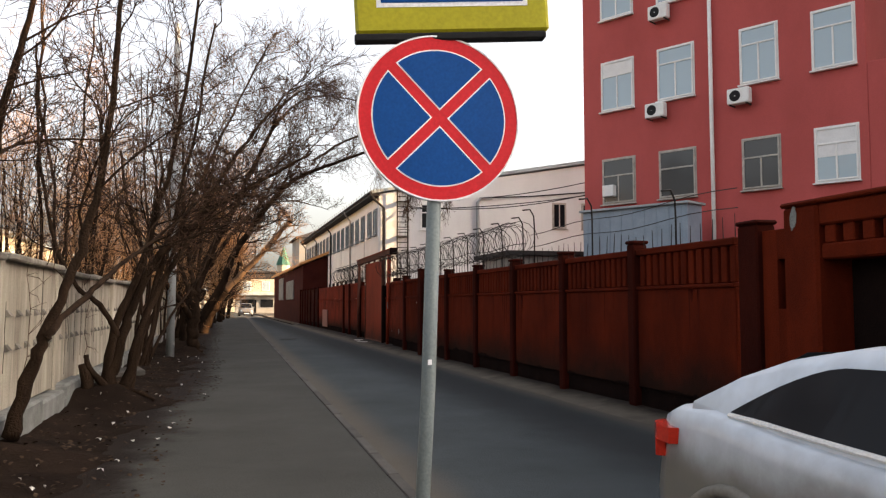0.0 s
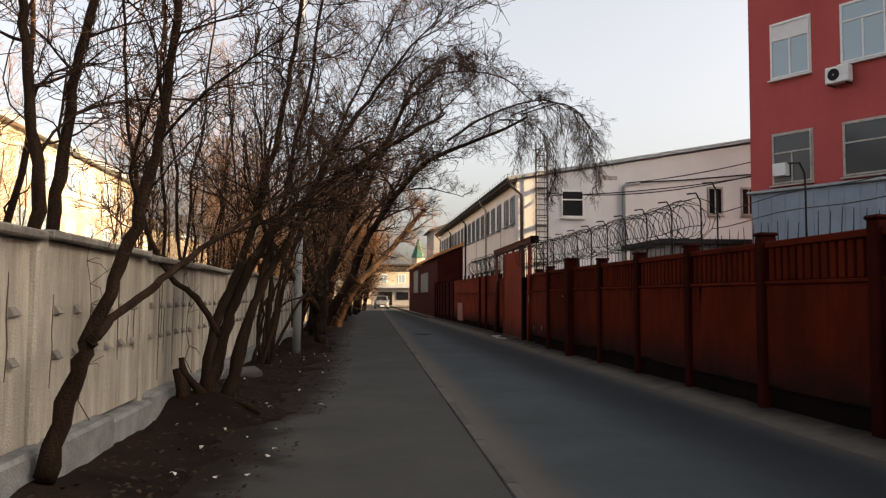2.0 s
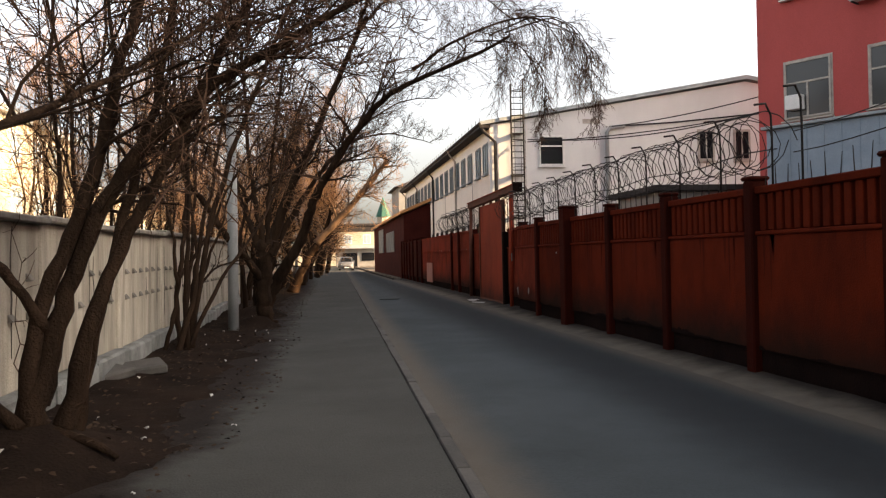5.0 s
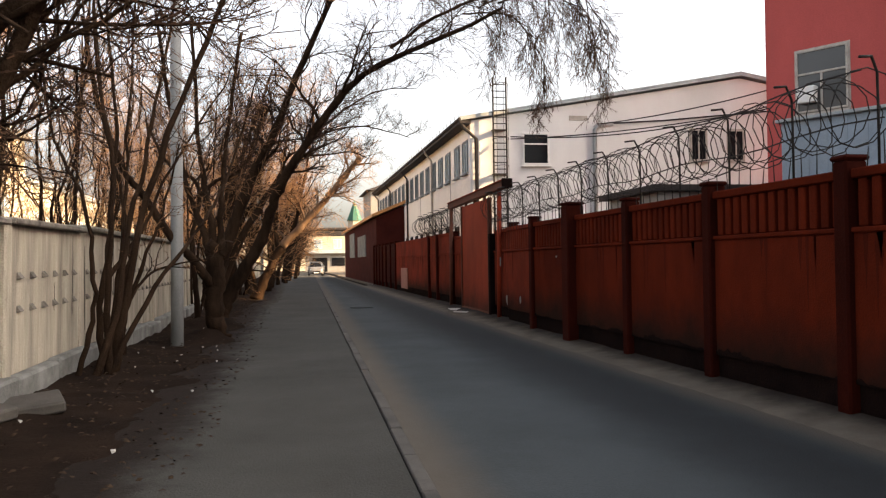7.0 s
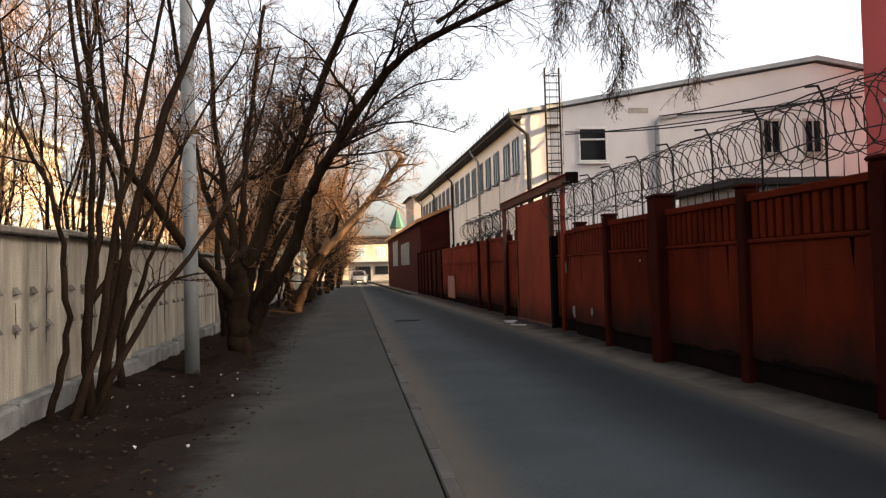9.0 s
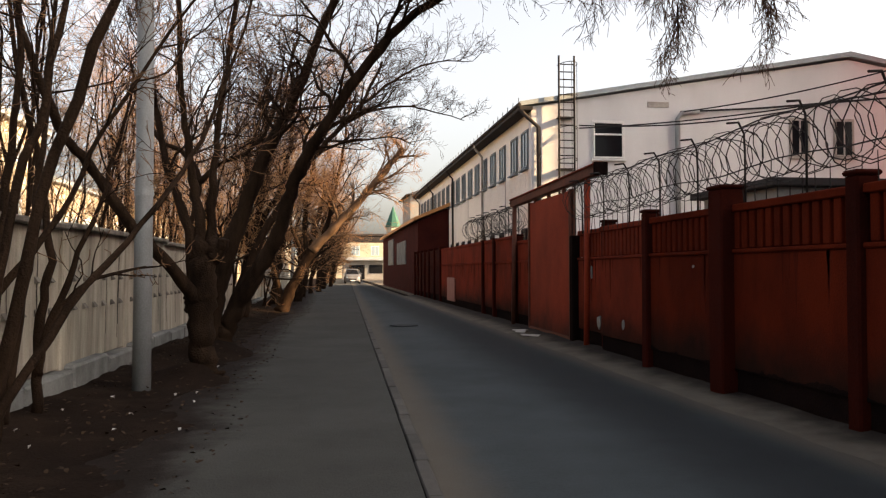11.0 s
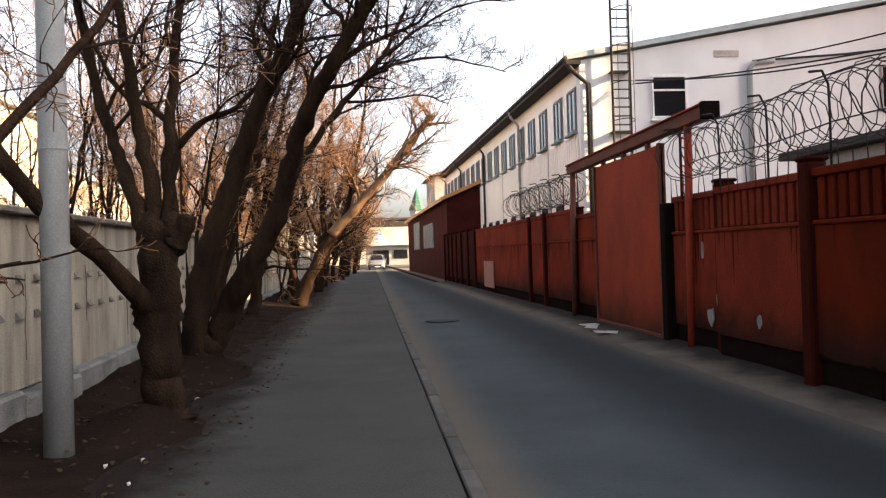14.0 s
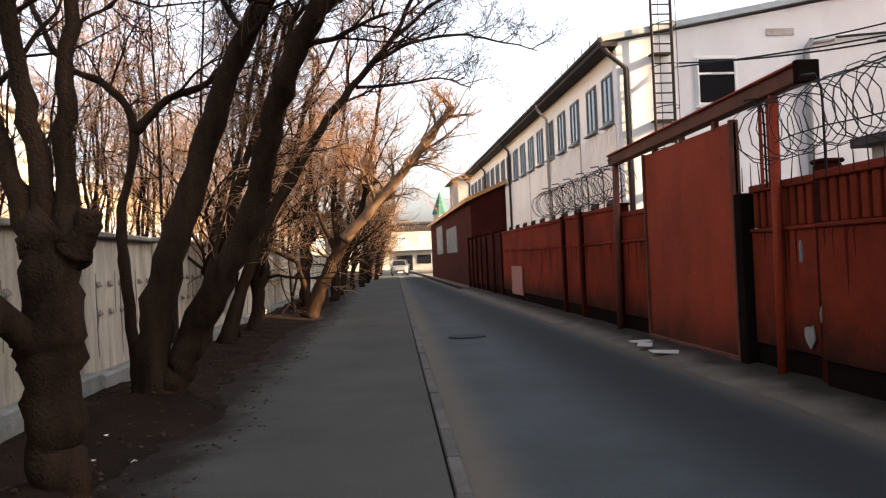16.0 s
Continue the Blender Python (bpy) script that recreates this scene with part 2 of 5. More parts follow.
# ---- mesh helpers ----
class Mesh:
    """Gathers vertices and faces of one part."""

    def __init__(self):
        self.v, self.f = [], []

    def add(self, verts, faces):
        k = len(self.v)
        self.v.extend(verts)
        self.f.extend([tuple(k + i for i in f) for f in faces])
        return self

    def box(self, x0, y0, z0, x1, y1, z1, m=None):
        vs = [(x, y, z) for z in (z0, z1) for x, y in ((x0, y0), (x1, y0), (x1, y1), (x0, y1))]
        if m is not None:
            vs = [tuple(m @ Vector(p)) for p in vs]
        return self.add(vs, [(3, 2, 1, 0), (4, 5, 6, 7), (0, 1, 5, 4), (1, 2, 6, 5), (2, 3, 7, 6), (3, 0, 4, 7)])

    def cbox(self, x0, y0, z0, x1, y1, z1, c=0.012, m=None):
        """A box with chamfered edges."""
        lo, hi = (x0, y0, z0), (x1, y1, z1)
        vs, idx = [], {}
        for sx in (0, 1):
            for sy in (0, 1):
                for sz in (0, 1):
                    s = (sx, sy, sz)
                    for ax in range(3):
                        p = [(hi[i] - (0 if i == ax else c)) if s[i] else (lo[i] + (0 if i == ax else c)) for i in range(3)]
                        idx[(s, ax)] = len(vs)
                        vs.append(tuple(p))
        fs = []
        for ax in range(3):
            a, b = (ax + 1) % 3, (ax + 2) % 3
            for side in (0, 1):
                q = []
                for u, w in ((0, 0), (1, 0), (1, 1), (0, 1)):
                    s = [0, 0, 0]
                    s[ax], s[a], s[b] = side, u, w
                    q.append(idx[(tuple(s), ax)])
                fs.append(tuple(q) if side else tuple(reversed(q)))
            for u in (0, 1):
                for w in (0, 1):
                    s0, s1 = [0, 0, 0], [0, 0, 0]
                    s0[a] = s1[a] = u
                    s0[b] = s1[b] = w
                    s1[ax] = 1
                    q = (idx[(tuple(s0), a)], idx[(tuple(s1), a)], idx[(tuple(s1), b)], idx[(tuple(s0), b)])
                    fs.append(q if u != w else tuple(reversed(q)))
        for sx in (0, 1):
            for sy in (0, 1):
                for sz in (0, 1):
                    q = tuple(idx[((sx, sy, sz), ax)] for ax in range(3))
                    fs.append(q if (sx + sy + sz) % 2 else tuple(reversed(q)))
        if m is not None:
            vs = [tuple(m @ Vector(p)) for p in vs]
        return self.add(vs, fs)

    def tube(self, pts, radii, n=8, cap=True):
        pts = [Vector(p) for p in pts]
        k0, count = len(self.v), len(pts)
        side = None
        for i, p in enumerate(pts):
            d = (pts[min(i + 1, count - 1)] - pts[max(i - 1, 0)]).normalized()
            if side is None:
                side = d.cross(Vector((0.3, 1, 0.2))).normalized()
            side = (side - d * side.dot(d)).normalized()
            up = d.cross(side)
            r = radii[i] if hasattr(radii, "__len__") else radii
            for j in range(n):
                a = 2 * math.pi * j / n
                q = p + (side * math.cos(a) + up * math.sin(a)) * r
                self.v.append((q.x, q.y, q.z))
        for i in range(count - 1):
            for j in range(n):
                a, b = k0 + i * n + j, k0 + i * n + (j + 1) % n
                self.f.append((a, b, b + n, a + n))
        if cap:
            self.f.append(tuple(k0 + j for j in reversed(range(n))))
            self.f.append(tuple(k0 + (count - 1) * n + j for j in range(n)))
        return self

    def prism(self, outline, axis, a0, a1):
        """Extrudes an outline of (u, w) along the axis x, y or z."""
        def put(u, w, a):
            return {"x": (a, u, w), "y": (u, a, w), "z": (u, w, a)}[axis]
        n = len(outline)
        vs = [put(u, w, a0) for u, w in outline] + [put(u, w, a1) for u, w in outline]
        fs = [tuple(range(n)), tuple(reversed(range(n, 2 * n)))]
        fs += [((i + 1) % n, i, n + i, n + (i + 1) % n) for i in range(n)]
        return self.add(vs, fs)

    def disc(self, r0, r1, a0, a1, y0, y1, n=48, m=None):
        """A flat ring sector in the x-z plane, from y0 (front) to y1."""
        vs, fs = [], []
        for i in range(n + 1):
            a = a0 + (a1 - a0) * i / n
            c, s = math.cos(a), math.sin(a)
            vs += [(r0 * c, y0, r0 * s), (r1 * c, y0, r1 * s), (r0 * c, y1, r0 * s), (r1 * c, y1, r1 * s)]
        for i in range(n):
            k = 4 * i
            fs += [(k, k + 1, k + 5, k + 4), (k + 2, k + 6, k + 7, k + 3), (k + 1, k + 3, k + 7, k + 5), (k, k + 4, k + 6, k + 2)]
        if m is not None:
            vs = [tuple(m @ Vector(p)) for p in vs]
        return self.add(vs, fs)

    def data(self, name, material, smooth=False):
        me = bpy.data.meshes.new(name)
        me.from_pydata(self.v, [], self.f)
        me.materials.append(material)
        bm = bmesh.new()
        bm.from_mesh(me)
        if len(self.f) < 60000:
            bmesh.ops.recalc_face_normals(bm, faces=bm.faces)
        for f in bm.faces:
            f.smooth = smooth
        bm.to_mesh(me)
        bm.free()
        return me


def part(name, mesh, material, parent=None, label="", smooth=False):
    ob = new(name, mesh.data(name, material, smooth))
    if parent is not None:
        ob.parent = parent
    if label:
        ob["label"] = label
    return ob


def thing(name, label, category, at=(0, 0, 0), group="", kind="", rz=0.0):
    ob = new(name)
    ob.empty_display_size = 0.1
    ob.matrix_basis = pose(*at, 0, 0, rz)
    return tagged(ob, label, category, group, kind)


def piece(name, data, parent, m):
    ob = new(name, data)
    ob.parent = parent
    ob.matrix_basis = m
    return ob


rnd = random.Random(7)

# ---- ground ----
def kerb_x(y):
    return 1.30 + 0.0205 * y


def pave_x(y):
    base = float(np.interp(y, (8, 12, 16, 24, 30, 36, 44), (-0.80, -0.55, -0.22, -0.16, -0.26, -0.2, 0.05)))
    return base + 0.22 * noise.noise((y * 0.45, 3.1, 0)) + 0.09 * noise.noise((y * 2.1, 7.7, 0))


def left_x(y):
    return -2.05 - 0.004 * max(0.0, y - 30)


MOUNDS = ((-1.38, 12.75, 0.32, 0.62), (-0.62, 25.0, 0.26, 0.50), (-0.85, 28.5, 0.26, 0.75), (-1.7, 8.4, 0.12, 0.6))


def soil_z(x, y):
    """Height of the soil strip: a low bank against the fence, heaped up round the old trees."""
    a, b = left_x(y) - 0.3, pave_x(y) - 0.05
    u = min(1.0, max(0.0, (x - a) / (b - a)))
    return 0.022 + 0.20 * (1 - u) ** 1.6 + min(1.0, max(0.0, (pave_x(y) + 0.02 - x) / 0.45)) * sum(h * math.exp(-((x - mx) ** 2 + (y - my) ** 2) / r ** 2) for mx, my, h, r in MOUNDS)


def sheet(name, left, right, y0, y1, step, z, material, lumps=0.0, cols=2):
    m = Mesh()
    rows = int((y1 - y0) / step) + 1
    for i in range(rows + 1):
        y = y0 + i * step
        a, b = left(y), right(y)
        for j in range(cols + 1):
            x = a + (b - a) * j / cols
            m.v.append((x, y, z(x, y, j / cols) + lumps * noise.noise((x * 1.3, y * 1.3, 2.0))))
    for i in range(rows):
        for j in range(cols):
            k = i * (cols + 1) + j
            m.f.append((k, k + 1, k + cols + 2, k + cols + 1))
    ob = part(name, m, material, smooth=True)
    return ob


g = Mesh()
g.add([(-900, -900, -0.09), (900, -900, -0.09), (900, 1500, -0.09), (-900, 1500, -0.09)], [(0, 1, 2, 3)])
tagged(part("ground", g, M_SOIL), "dark bare soil reaching the horizon", "ground", kind="structure")
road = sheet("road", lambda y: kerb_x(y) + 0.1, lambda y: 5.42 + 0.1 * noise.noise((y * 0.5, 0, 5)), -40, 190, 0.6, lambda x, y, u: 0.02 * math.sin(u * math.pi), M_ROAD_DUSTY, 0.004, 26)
dirt(road, lambda x, y, z: max(0.40 - (x - kerb_x(y)), x - 5.05) if y < 120 else -1.0)
dirt(road, lambda x, y, z: 0.62 - abs(x - 4.35), "lane_dark")
tagged(road, "worn grey asphalt road in shade", "road", kind="structure")
pavement = sheet("pavement", lambda y: pave_x(y) - 0.7, lambda y: kerb_x(y) - 0.018, -20, 150, 0.15, lambda x, y, u: 0.047 + 0.010 * u + 0.012 * noise.noise((x * 2.6, y * 1.7, 8)) * max(0, 0.5 - u) - 0.20 * max(0, 0.15 - u), M_PAVE_SOILED, 0.005, 12)
dirt(pavement, lambda x, y, z: pave_x(y) - x)
tagged(pavement, "grey asphalt pavement with a ragged earth edge", "pavement", kind="structure")
strip = sheet("ground_strip", lambda y: left_x(y) - 0.4, lambda y: pave_x(y) + 0.02, -20, 150, 0.12, lambda x, y, u: soil_z(x, y) + 0.020 * noise.noise((x * 4.1, y * 3.3, 1)) + 0.010 * noise.noise((x * 11, y * 9, 6)), M_SOIL, 0.045, 22)
tagged(strip, "trodden dark soil strip under the trees", "ground", kind="structure")
verge = sheet("verge", lambda y: 5.12 + 0.12 * noise.noise((y * 0.6, 9, 5)), lambda y: 6.0, -40, 60, 0.25, lambda x, y, u: 0.016 + 0.09 * u * u - 0.20 * max(0, 0.2 - u), M_VERGE, 0.02, 8)
dirt(verge, lambda x, y, z: x - 5.35)
tagged(verge, "dusty sandy verge along the red fence", "verge", kind="structure")
yard = Mesh()
yard.box(6.02, -40, -0.08, 60, 190, 0.05)
tagged(part("yard_ground", yard, M_DUST), "bare dusty yard behind the red fence", "ground", kind="structure")
lefty = Mesh()
lefty.box(-60, -40, -0.08, -3.0, 190, 0.12)
tagged(part("garden_ground", lefty, M_SOIL), "soil ground behind the pale fence", "ground", kind="structure")

# manhole in the road
mh = thing("manhole_cover", "dark round iron manhole cover in the road", "manhole", (3.05, 35.6, 0.022))
part("frame", Mesh().disc(0.31, 0.37, 0, 2 * math.pi, 0, 0.012, 40, pose(0, 0, 0.002, 90)), M_ASPH, mh)
part("lid", Mesh().disc(0.0, 0.305, 0, 2 * math.pi, 0, 0.01, 40, pose(0, 0, 0.004, 90)), M_ASPH, mh)
joint = sheet("kerb_joint", lambda y: kerb_x(y) - 0.024, lambda y: kerb_x(y) + 0.006, -40, 110, 0.6, lambda x, y, u: 0.030, M_CRACK, 0.0, 1)
tagged(joint, "dark open joint along the kerb", "joint", kind="structure")


# ---- red fence ----
POSTS = [13.1 + 2.47 * k for k in range(-2, 7)]
FX = 5.80


def fence_panel(y0, y1, parent, slots=True, top=2.28, paint=M_RED):
    """One concrete panel: plain lower field, ledge, slotted balustrade band and a top rail."""
    p = Mesh().cbox(FX, y0, 0.34, FX + 0.12, y1, 1.70, 0.01)
    ob = part("panel", p, M_REDLIT_SOILED if paint is M_REDLIT else (M_RED_SOILED if paint is M_RED else paint), parent)
    dirt(ob, lambda x, y, z: 0.66 - z)
    part("ledge", Mesh().cbox(FX - 0.028, y0, 1.70, FX + 0.12, y1, 1.750, 0.012), paint, parent)
    part("top_rail", Mesh().cbox(FX - 0.02, y0, top - 0.09, FX + 0.12, y1, top, 0.012), paint, parent)
    if slots:
        n = max(3, int((y1 - y0) / 0.165))
        step = (y1 - y0) / n
        for i in range(n):
            part("baluster", Mesh().cbox(FX + 0.01, y0 + i * step + 0.002, 1.755, FX + 0.09, y0 + i * step + step * 0.68, top - 0.09, 0.01), paint, parent)
        # The slots are backed with the darkened red.
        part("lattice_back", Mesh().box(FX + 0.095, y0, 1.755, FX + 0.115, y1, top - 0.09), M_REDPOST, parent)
    else:
        part("band", Mesh().cbox(FX, y0, 1.755, FX + 0.1, y1, top - 0.09, 0.01), paint, parent)
    # Recessed plinth; the shaded hollows at the foot are coloured in.
    part("plinth", Mesh().cbox(FX + 0.03, y0, -0.02, FX + 0.14, y1, 0.34, 0.01), M_PLINTH, parent)
    n = 60
    top_edge = [(y0 + (y1 - y0) * i / n, max(0.345, 0.35 + 0.10 * noise.noise((y0 * 0.8 + i * 0.07, 1.7, 0)) + 0.04 * noise.noise((y0 + i * 0.45, 5.1, 0)) + 0.015 * noise.noise((y0 + i * 1.3, 9.1, 0)))) for i in range(n + 1)]
    for j in range(int((y1 - y0) * 3)):
        yy, w, h = rnd.uniform(y0 + 0.1, y1 - 0.1), rnd.uniform(0.012, 0.05), rnd.uniform(0.15, 0.8)
        out = [(yy + w * rnd.uniform(0.7, 1.0) * (1 - i / 7) + 0.01 * noise.noise((yy, i * 0.8, 3)), 1.695 - h * i / 7) for i in range(8)]
        out += [(yy - w * rnd.uniform(0.7, 1.0) * (1 - i / 7) - 0.003 + 0.01 * noise.noise((yy, i * 0.8, 3)), 1.695 - h * i / 7) for i in reversed(range(8))]
        part("rain_streak", Mesh().prism(out, "x", FX - 0.002, FX + 0.01), M_STREAK, parent, "dark rain streak")
    if paint is M_REDLIT:
        return
    # Foot soot, with the shade of its hollows put into the same near-black.
    part("foot_crust", Mesh().prism([(y0, 0.335)] + top_edge + [(y1, 0.335)], "x", FX - 0.006, FX + 0.01), M_PLINTH, parent, "sooty crust with dark hollows")


def fence_post(y, parent, w=0.2, top=2.36, deep=0.07):
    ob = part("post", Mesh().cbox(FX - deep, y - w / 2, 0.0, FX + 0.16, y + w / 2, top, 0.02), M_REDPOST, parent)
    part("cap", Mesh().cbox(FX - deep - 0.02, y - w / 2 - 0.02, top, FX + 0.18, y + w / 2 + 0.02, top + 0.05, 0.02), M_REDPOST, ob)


fence = thing("red_fence", "red painted concrete fence with slotted top and peeling paint", "fence", kind="structure")
for i, y in enumerate(POSTS[:-1]):
    thick = i == 6
    if i == 0:
        fence_post(7.90, fence, 0.35, 2.38, 0.09)
        continue
    fence_post(y, fence, 0.34 if thick else 0.19, 2.47 if thick else 2.36, 0.16 if thick else 0.07)
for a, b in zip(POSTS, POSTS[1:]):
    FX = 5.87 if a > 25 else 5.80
    fence_panel(a + 0.09, b - 0.09, fence, paint=M_REDLIT if a > 25 else M_RED)
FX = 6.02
fence_panel(28.02, 29.62, fence, paint=M_REDLIT)
fence_post(27.93, fence)
FX = 6.05
far_posts = [35.2, 38.1, 39.9, 50.2, 52.3, 54.4, 56.2, 57.9, 59.5, 61.1]
far_fence = thing("far_red_fence", "dark red painted wall with plain panels and posts", "fence", kind="structure")
for i, y in enumerate(far_posts):
    fence_post(y, far_fence, 0.2, 2.5 if i > 2 else 2.42, 0.08)
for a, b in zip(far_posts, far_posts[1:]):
    fence_panel(a + 0.1, b - 0.1, far_fence, slots=False, top=2.45, paint=M_REDLIT if a < 45 else M_REDPOST)
fence_panel(33.3, 35.1, far_fence, slots=False, paint=M_REDLIT)
tagged(part("notice_board", Mesh().cbox(FX - 0.06, 45.9, 0.25, FX - 0.015, 47.9, 1.2, 0.01), M_BOARD), "pale pinkish board fixed to the red wall", "board")

FX = 5.80
# entrance at the near end of the fence
entry = thing("gate_entrance", "red masonry gateway with a dark opening and pierced band", "gateway", kind="structure")
part("pillar", Mesh().cbox(FX - 0.08, 6.80, 0, FX + 0.45, 7.31, 2.50, 0.03), M_RED, entry)
part("pillar_cap", Mesh().cbox(FX - 0.10, 6.78, 2.50, FX + 0.47, 7.33, 2.55, 0.02), M_RED, entry)
for y0, y1, z0, z1 in ((7.31, 7.34, 0, 2.3), (7.34, 7.48, 0, 1.45), (7.34, 7.48, 1.98, 2.3), (7.48, 7.725, 0, 2.3)):
    part("side_wall", Mesh().cbox(FX - 0.02, y0, z0, FX + 0.2, y1, z1, 0.004), M_RED, entry)
# The recess's inner shade is put into this near-black back.
part("niche_back", Mesh().box(FX + 0.14, 7.34, 1.45, FX + 0.19, 7.48, 1.98), M_PLINTH, entry, "back of the wall recess, coloured near-black")
part("lintel", Mesh().cbox(FX - 0.04, 2.2, 1.94, FX + 0.4, 6.80, 2.10, 0.02), M_RED, entry)
part("top_band", Mesh().cbox(FX - 0.06, 2.2, 2.28, FX + 0.42, 6.80, 2.50, 0.02), M_RED, entry)
part("coping", Mesh().cbox(FX - 0.10, 2.2, 2.50, FX + 0.46, 6.78, 2.55, 0.015), M_RED, entry)
for i in range(19):
    part("band_brick", Mesh().cbox(FX - 0.03, 2.2 + i * 0.245, 2.10, FX + 0.38, 2.2 + i * 0.245 + 0.145, 2.28, 0.012), M_RED, entry)
part("pillar", Mesh().cbox(FX - 0.10, 1.6, 0, FX + 0.45, 2.2, 2.62, 0.03), M_RED, entry)
# Near-black sheet added across the gateway to give its shaded depth.
part("opening_back", Mesh().cbox(FX + 0.32, 2.2, 0.05, FX + 0.38, 6.80, 1.94, 0.01), M_PLINTH, entry)
near_wall = Mesh().cbox(FX, -40, 0, FX + 0.15, 1.6, 2.3, 0.02)
tagged(part("near_wall", near_wall, M_RED), "red painted wall beside the road", "wall", kind="structure")

# ---- sliding gate ----
gate = thing("sliding_gate", "tall red sheet-steel sliding gate hung from a beam", "gate", (0.33, 0, 0))
dirt(part("leaf", Mesh().cbox(5.62, 29.87, 0.12, 5.67, 33.37, 3.14, 0.01), M_GATE_SOILED, gate), lambda x, y, z: 0.62 - z)
for y in (29.87, 33.31):
    part("leaf_edge", Mesh().cbox(5.58, y, 0.1, 5.70, y + 0.06, 3.16, 0.008), M_RUST, gate)
part("hem", Mesh().cbox(5.59, 29.87, 0.06, 5.70, 33.37, 0.14, 0.008), M_RUST, gate)
beam_m = Matrix.Translation((5.62, 28.1, 3.36)) @ Euler((radians(-0.6), 0, 0)).to_matrix().to_4x4()
part("beam", Mesh().cbox(-0.07, 0, -0.10, 0.11, 7.15, 0.08, 0.012, beam_m), M_RUST, gate)
part("beam_flange", Mesh().cbox(-0.10, 0, 0.08, 0.14, 7.15, 0.11, 0.006, beam_m), M_GATE, gate)
part("beam_end", Mesh().cbox(-0.11, -0.06, -0.12, 0.15, 0.02, 0.12, 0.01, beam_m), M_PLINTH, gate)
for y, r, z in ((28.78, 0.055, 3.3), (35.0, 0.06, 3.2)):
    part("gate_post", Mesh().tube([(5.58, y, -0.02), (5.62, y, z)], r, 10), M_GATE if y < 30 else M_RUST, gate, smooth=True)
part("stop_post", Mesh().cbox(5.56, 29.62, 0.0, 5.74, 29.82, 2.2, 0.015), M_PLINTH, gate)
for y in (29.25, 29.45):
    part("guide_bar", Mesh().tube([(5.78, y, 0.2), (5.78, y, 3.28)], 0.022, 6), M_GATE, gate)
for i in range(9):
    part("guide_rung", Mesh().tube([(5.78, 29.25, 2.0 + i * 0.14), (5.78, 29.45, 2.07 + i * 0.14)], 0.012, 5), M_GATE, gate)
for y in (30.4, 31.6, 32.8):
    part("hanger", Mesh().cbox(5.61, y, 3.1, 5.68, y + 0.12, 3.34, 0.01), M_RUST, gate)
paper = Mesh()
for i in range(4):
    a = rnd.uniform(-0.3, 0.3)
    paper.cbox(-0.17, -0.11, 0, 0.17, 0.11, 0.010, 0.004, pose(rnd.uniform(-0.2, 0.2), rnd.uniform(-0.9, 0.9), 0.012 * i, rnd.uniform(-4, 4), rnd.uniform(-4, 4), rnd.uniform(0, 90)))
pp = part("verge_pieces", paper, M_PAPER)
pp.matrix_basis = pose(5.45, 32.1, 0.06)
tagged(pp, "pale flat pieces lying on the verge", "litter")


# flaked paint
for x, y, z, w, h in ((5.728, 27.93, 1.45, 0.05, 0.26), (5.93, 27.9, 1.5, 0.05, 0.3), (5.93, 27.95, 0.8, 0.05, 0.22), (5.988, 28.3, 0.55, 0.2, 0.3), (5.862, 26.7, 0.6, 0.12, 0.2), (5.79, 23.9, 1.55, 0.06, 0.04), (5.715, 7.14, 2.38, 0.10, 0.26)):
    fl = Mesh()
    w, h = 0.6 * w, 0.55 * h
    out = [(w * (0.6 + 0.4 * rnd.random()) * math.cos(a), h * (0.5 + 0.5 * rnd.random()) * math.sin(a)) for a in [2 * math.pi * i / 11 for i in range(11)]]
    fl.prism([(y + u, z + v) for u, v in out], "x", x, x + 0.02)
    tagged(part("paint_flake", fl, M_BLOCK), "bare pale patch where the red paint flaked off", "patch", kind="structure")


# ---- barbed wire on the red fence ----
def wire_coil(y0, y1, xc, zc, r, pitch):
    m = Mesh()
    turns = (y1 - y0) / pitch
    pts = []
    for i in range(int(turns * 12) + 1):
        a = 2 * math.pi * i / 12
        wob = 1 + 0.10 * math.sin(i * 0.37)
        pts.append((xc + r * wob * math.cos(a), y0 + pitch * i / 12 + 0.05 * math.sin(i * 0.9), zc + r * wob * math.sin(a)))
    m.tube(pts, 0.0065, 4)
    pts2 = [(x, y + pitch / 2, 2 * zc - z + 0.03) for x, y, z in pts]
    m.tube(pts2, 0.006, 4)
    return m


def bracket(y, parent, top=3.25):
    pts = [(FX + 0.06, y, 2.2), (FX + 0.06, y, top - 0.35), (FX + 0.04, y - 0.02, top - 0.12), (FX - 0.06, y - 0.08, top), (FX - 0.24, y - 0.16, top - 0.03)]
    part("bracket", Mesh().tube(pts, 0.013, 6), M_WIRE, parent, smooth=True)


for (y0, y1, zc, r) in ((15.2, 28.9, 2.80, 0.33), (35.2, 42.5, 2.90, 0.33)):
    FX = 6.05 if y0 > 30 else 5.80
    bw = thing("barbed_wire", "coiled dark barbed wire on curved steel brackets", "barbed wire")
    part("coil", wire_coil(y0, y1, FX + 0.05, zc, r, 0.35), M_WIRE, bw)
    for dx, dz in ((-0.1, r - 0.02), (0.12, -0.1)):
        n = int((y1 - y0) / 0.6)
        part("strand", Mesh().tube([(FX + dx, y0 + (y1 - y0) * i / n, zc + dz + 0.03 * math.sin(i * 1.3)) for i in range(n + 1)], 0.008, 4), M_WIRE, bw)
    y = y0
    while y < y1:
        bracket(y, bw, zc + r + 0.08)
        y += 1.24
FX = 5.80
sp = thing("fence_spikes", "thin dark steel spikes along the fence top", "spikes")
y = 8.3
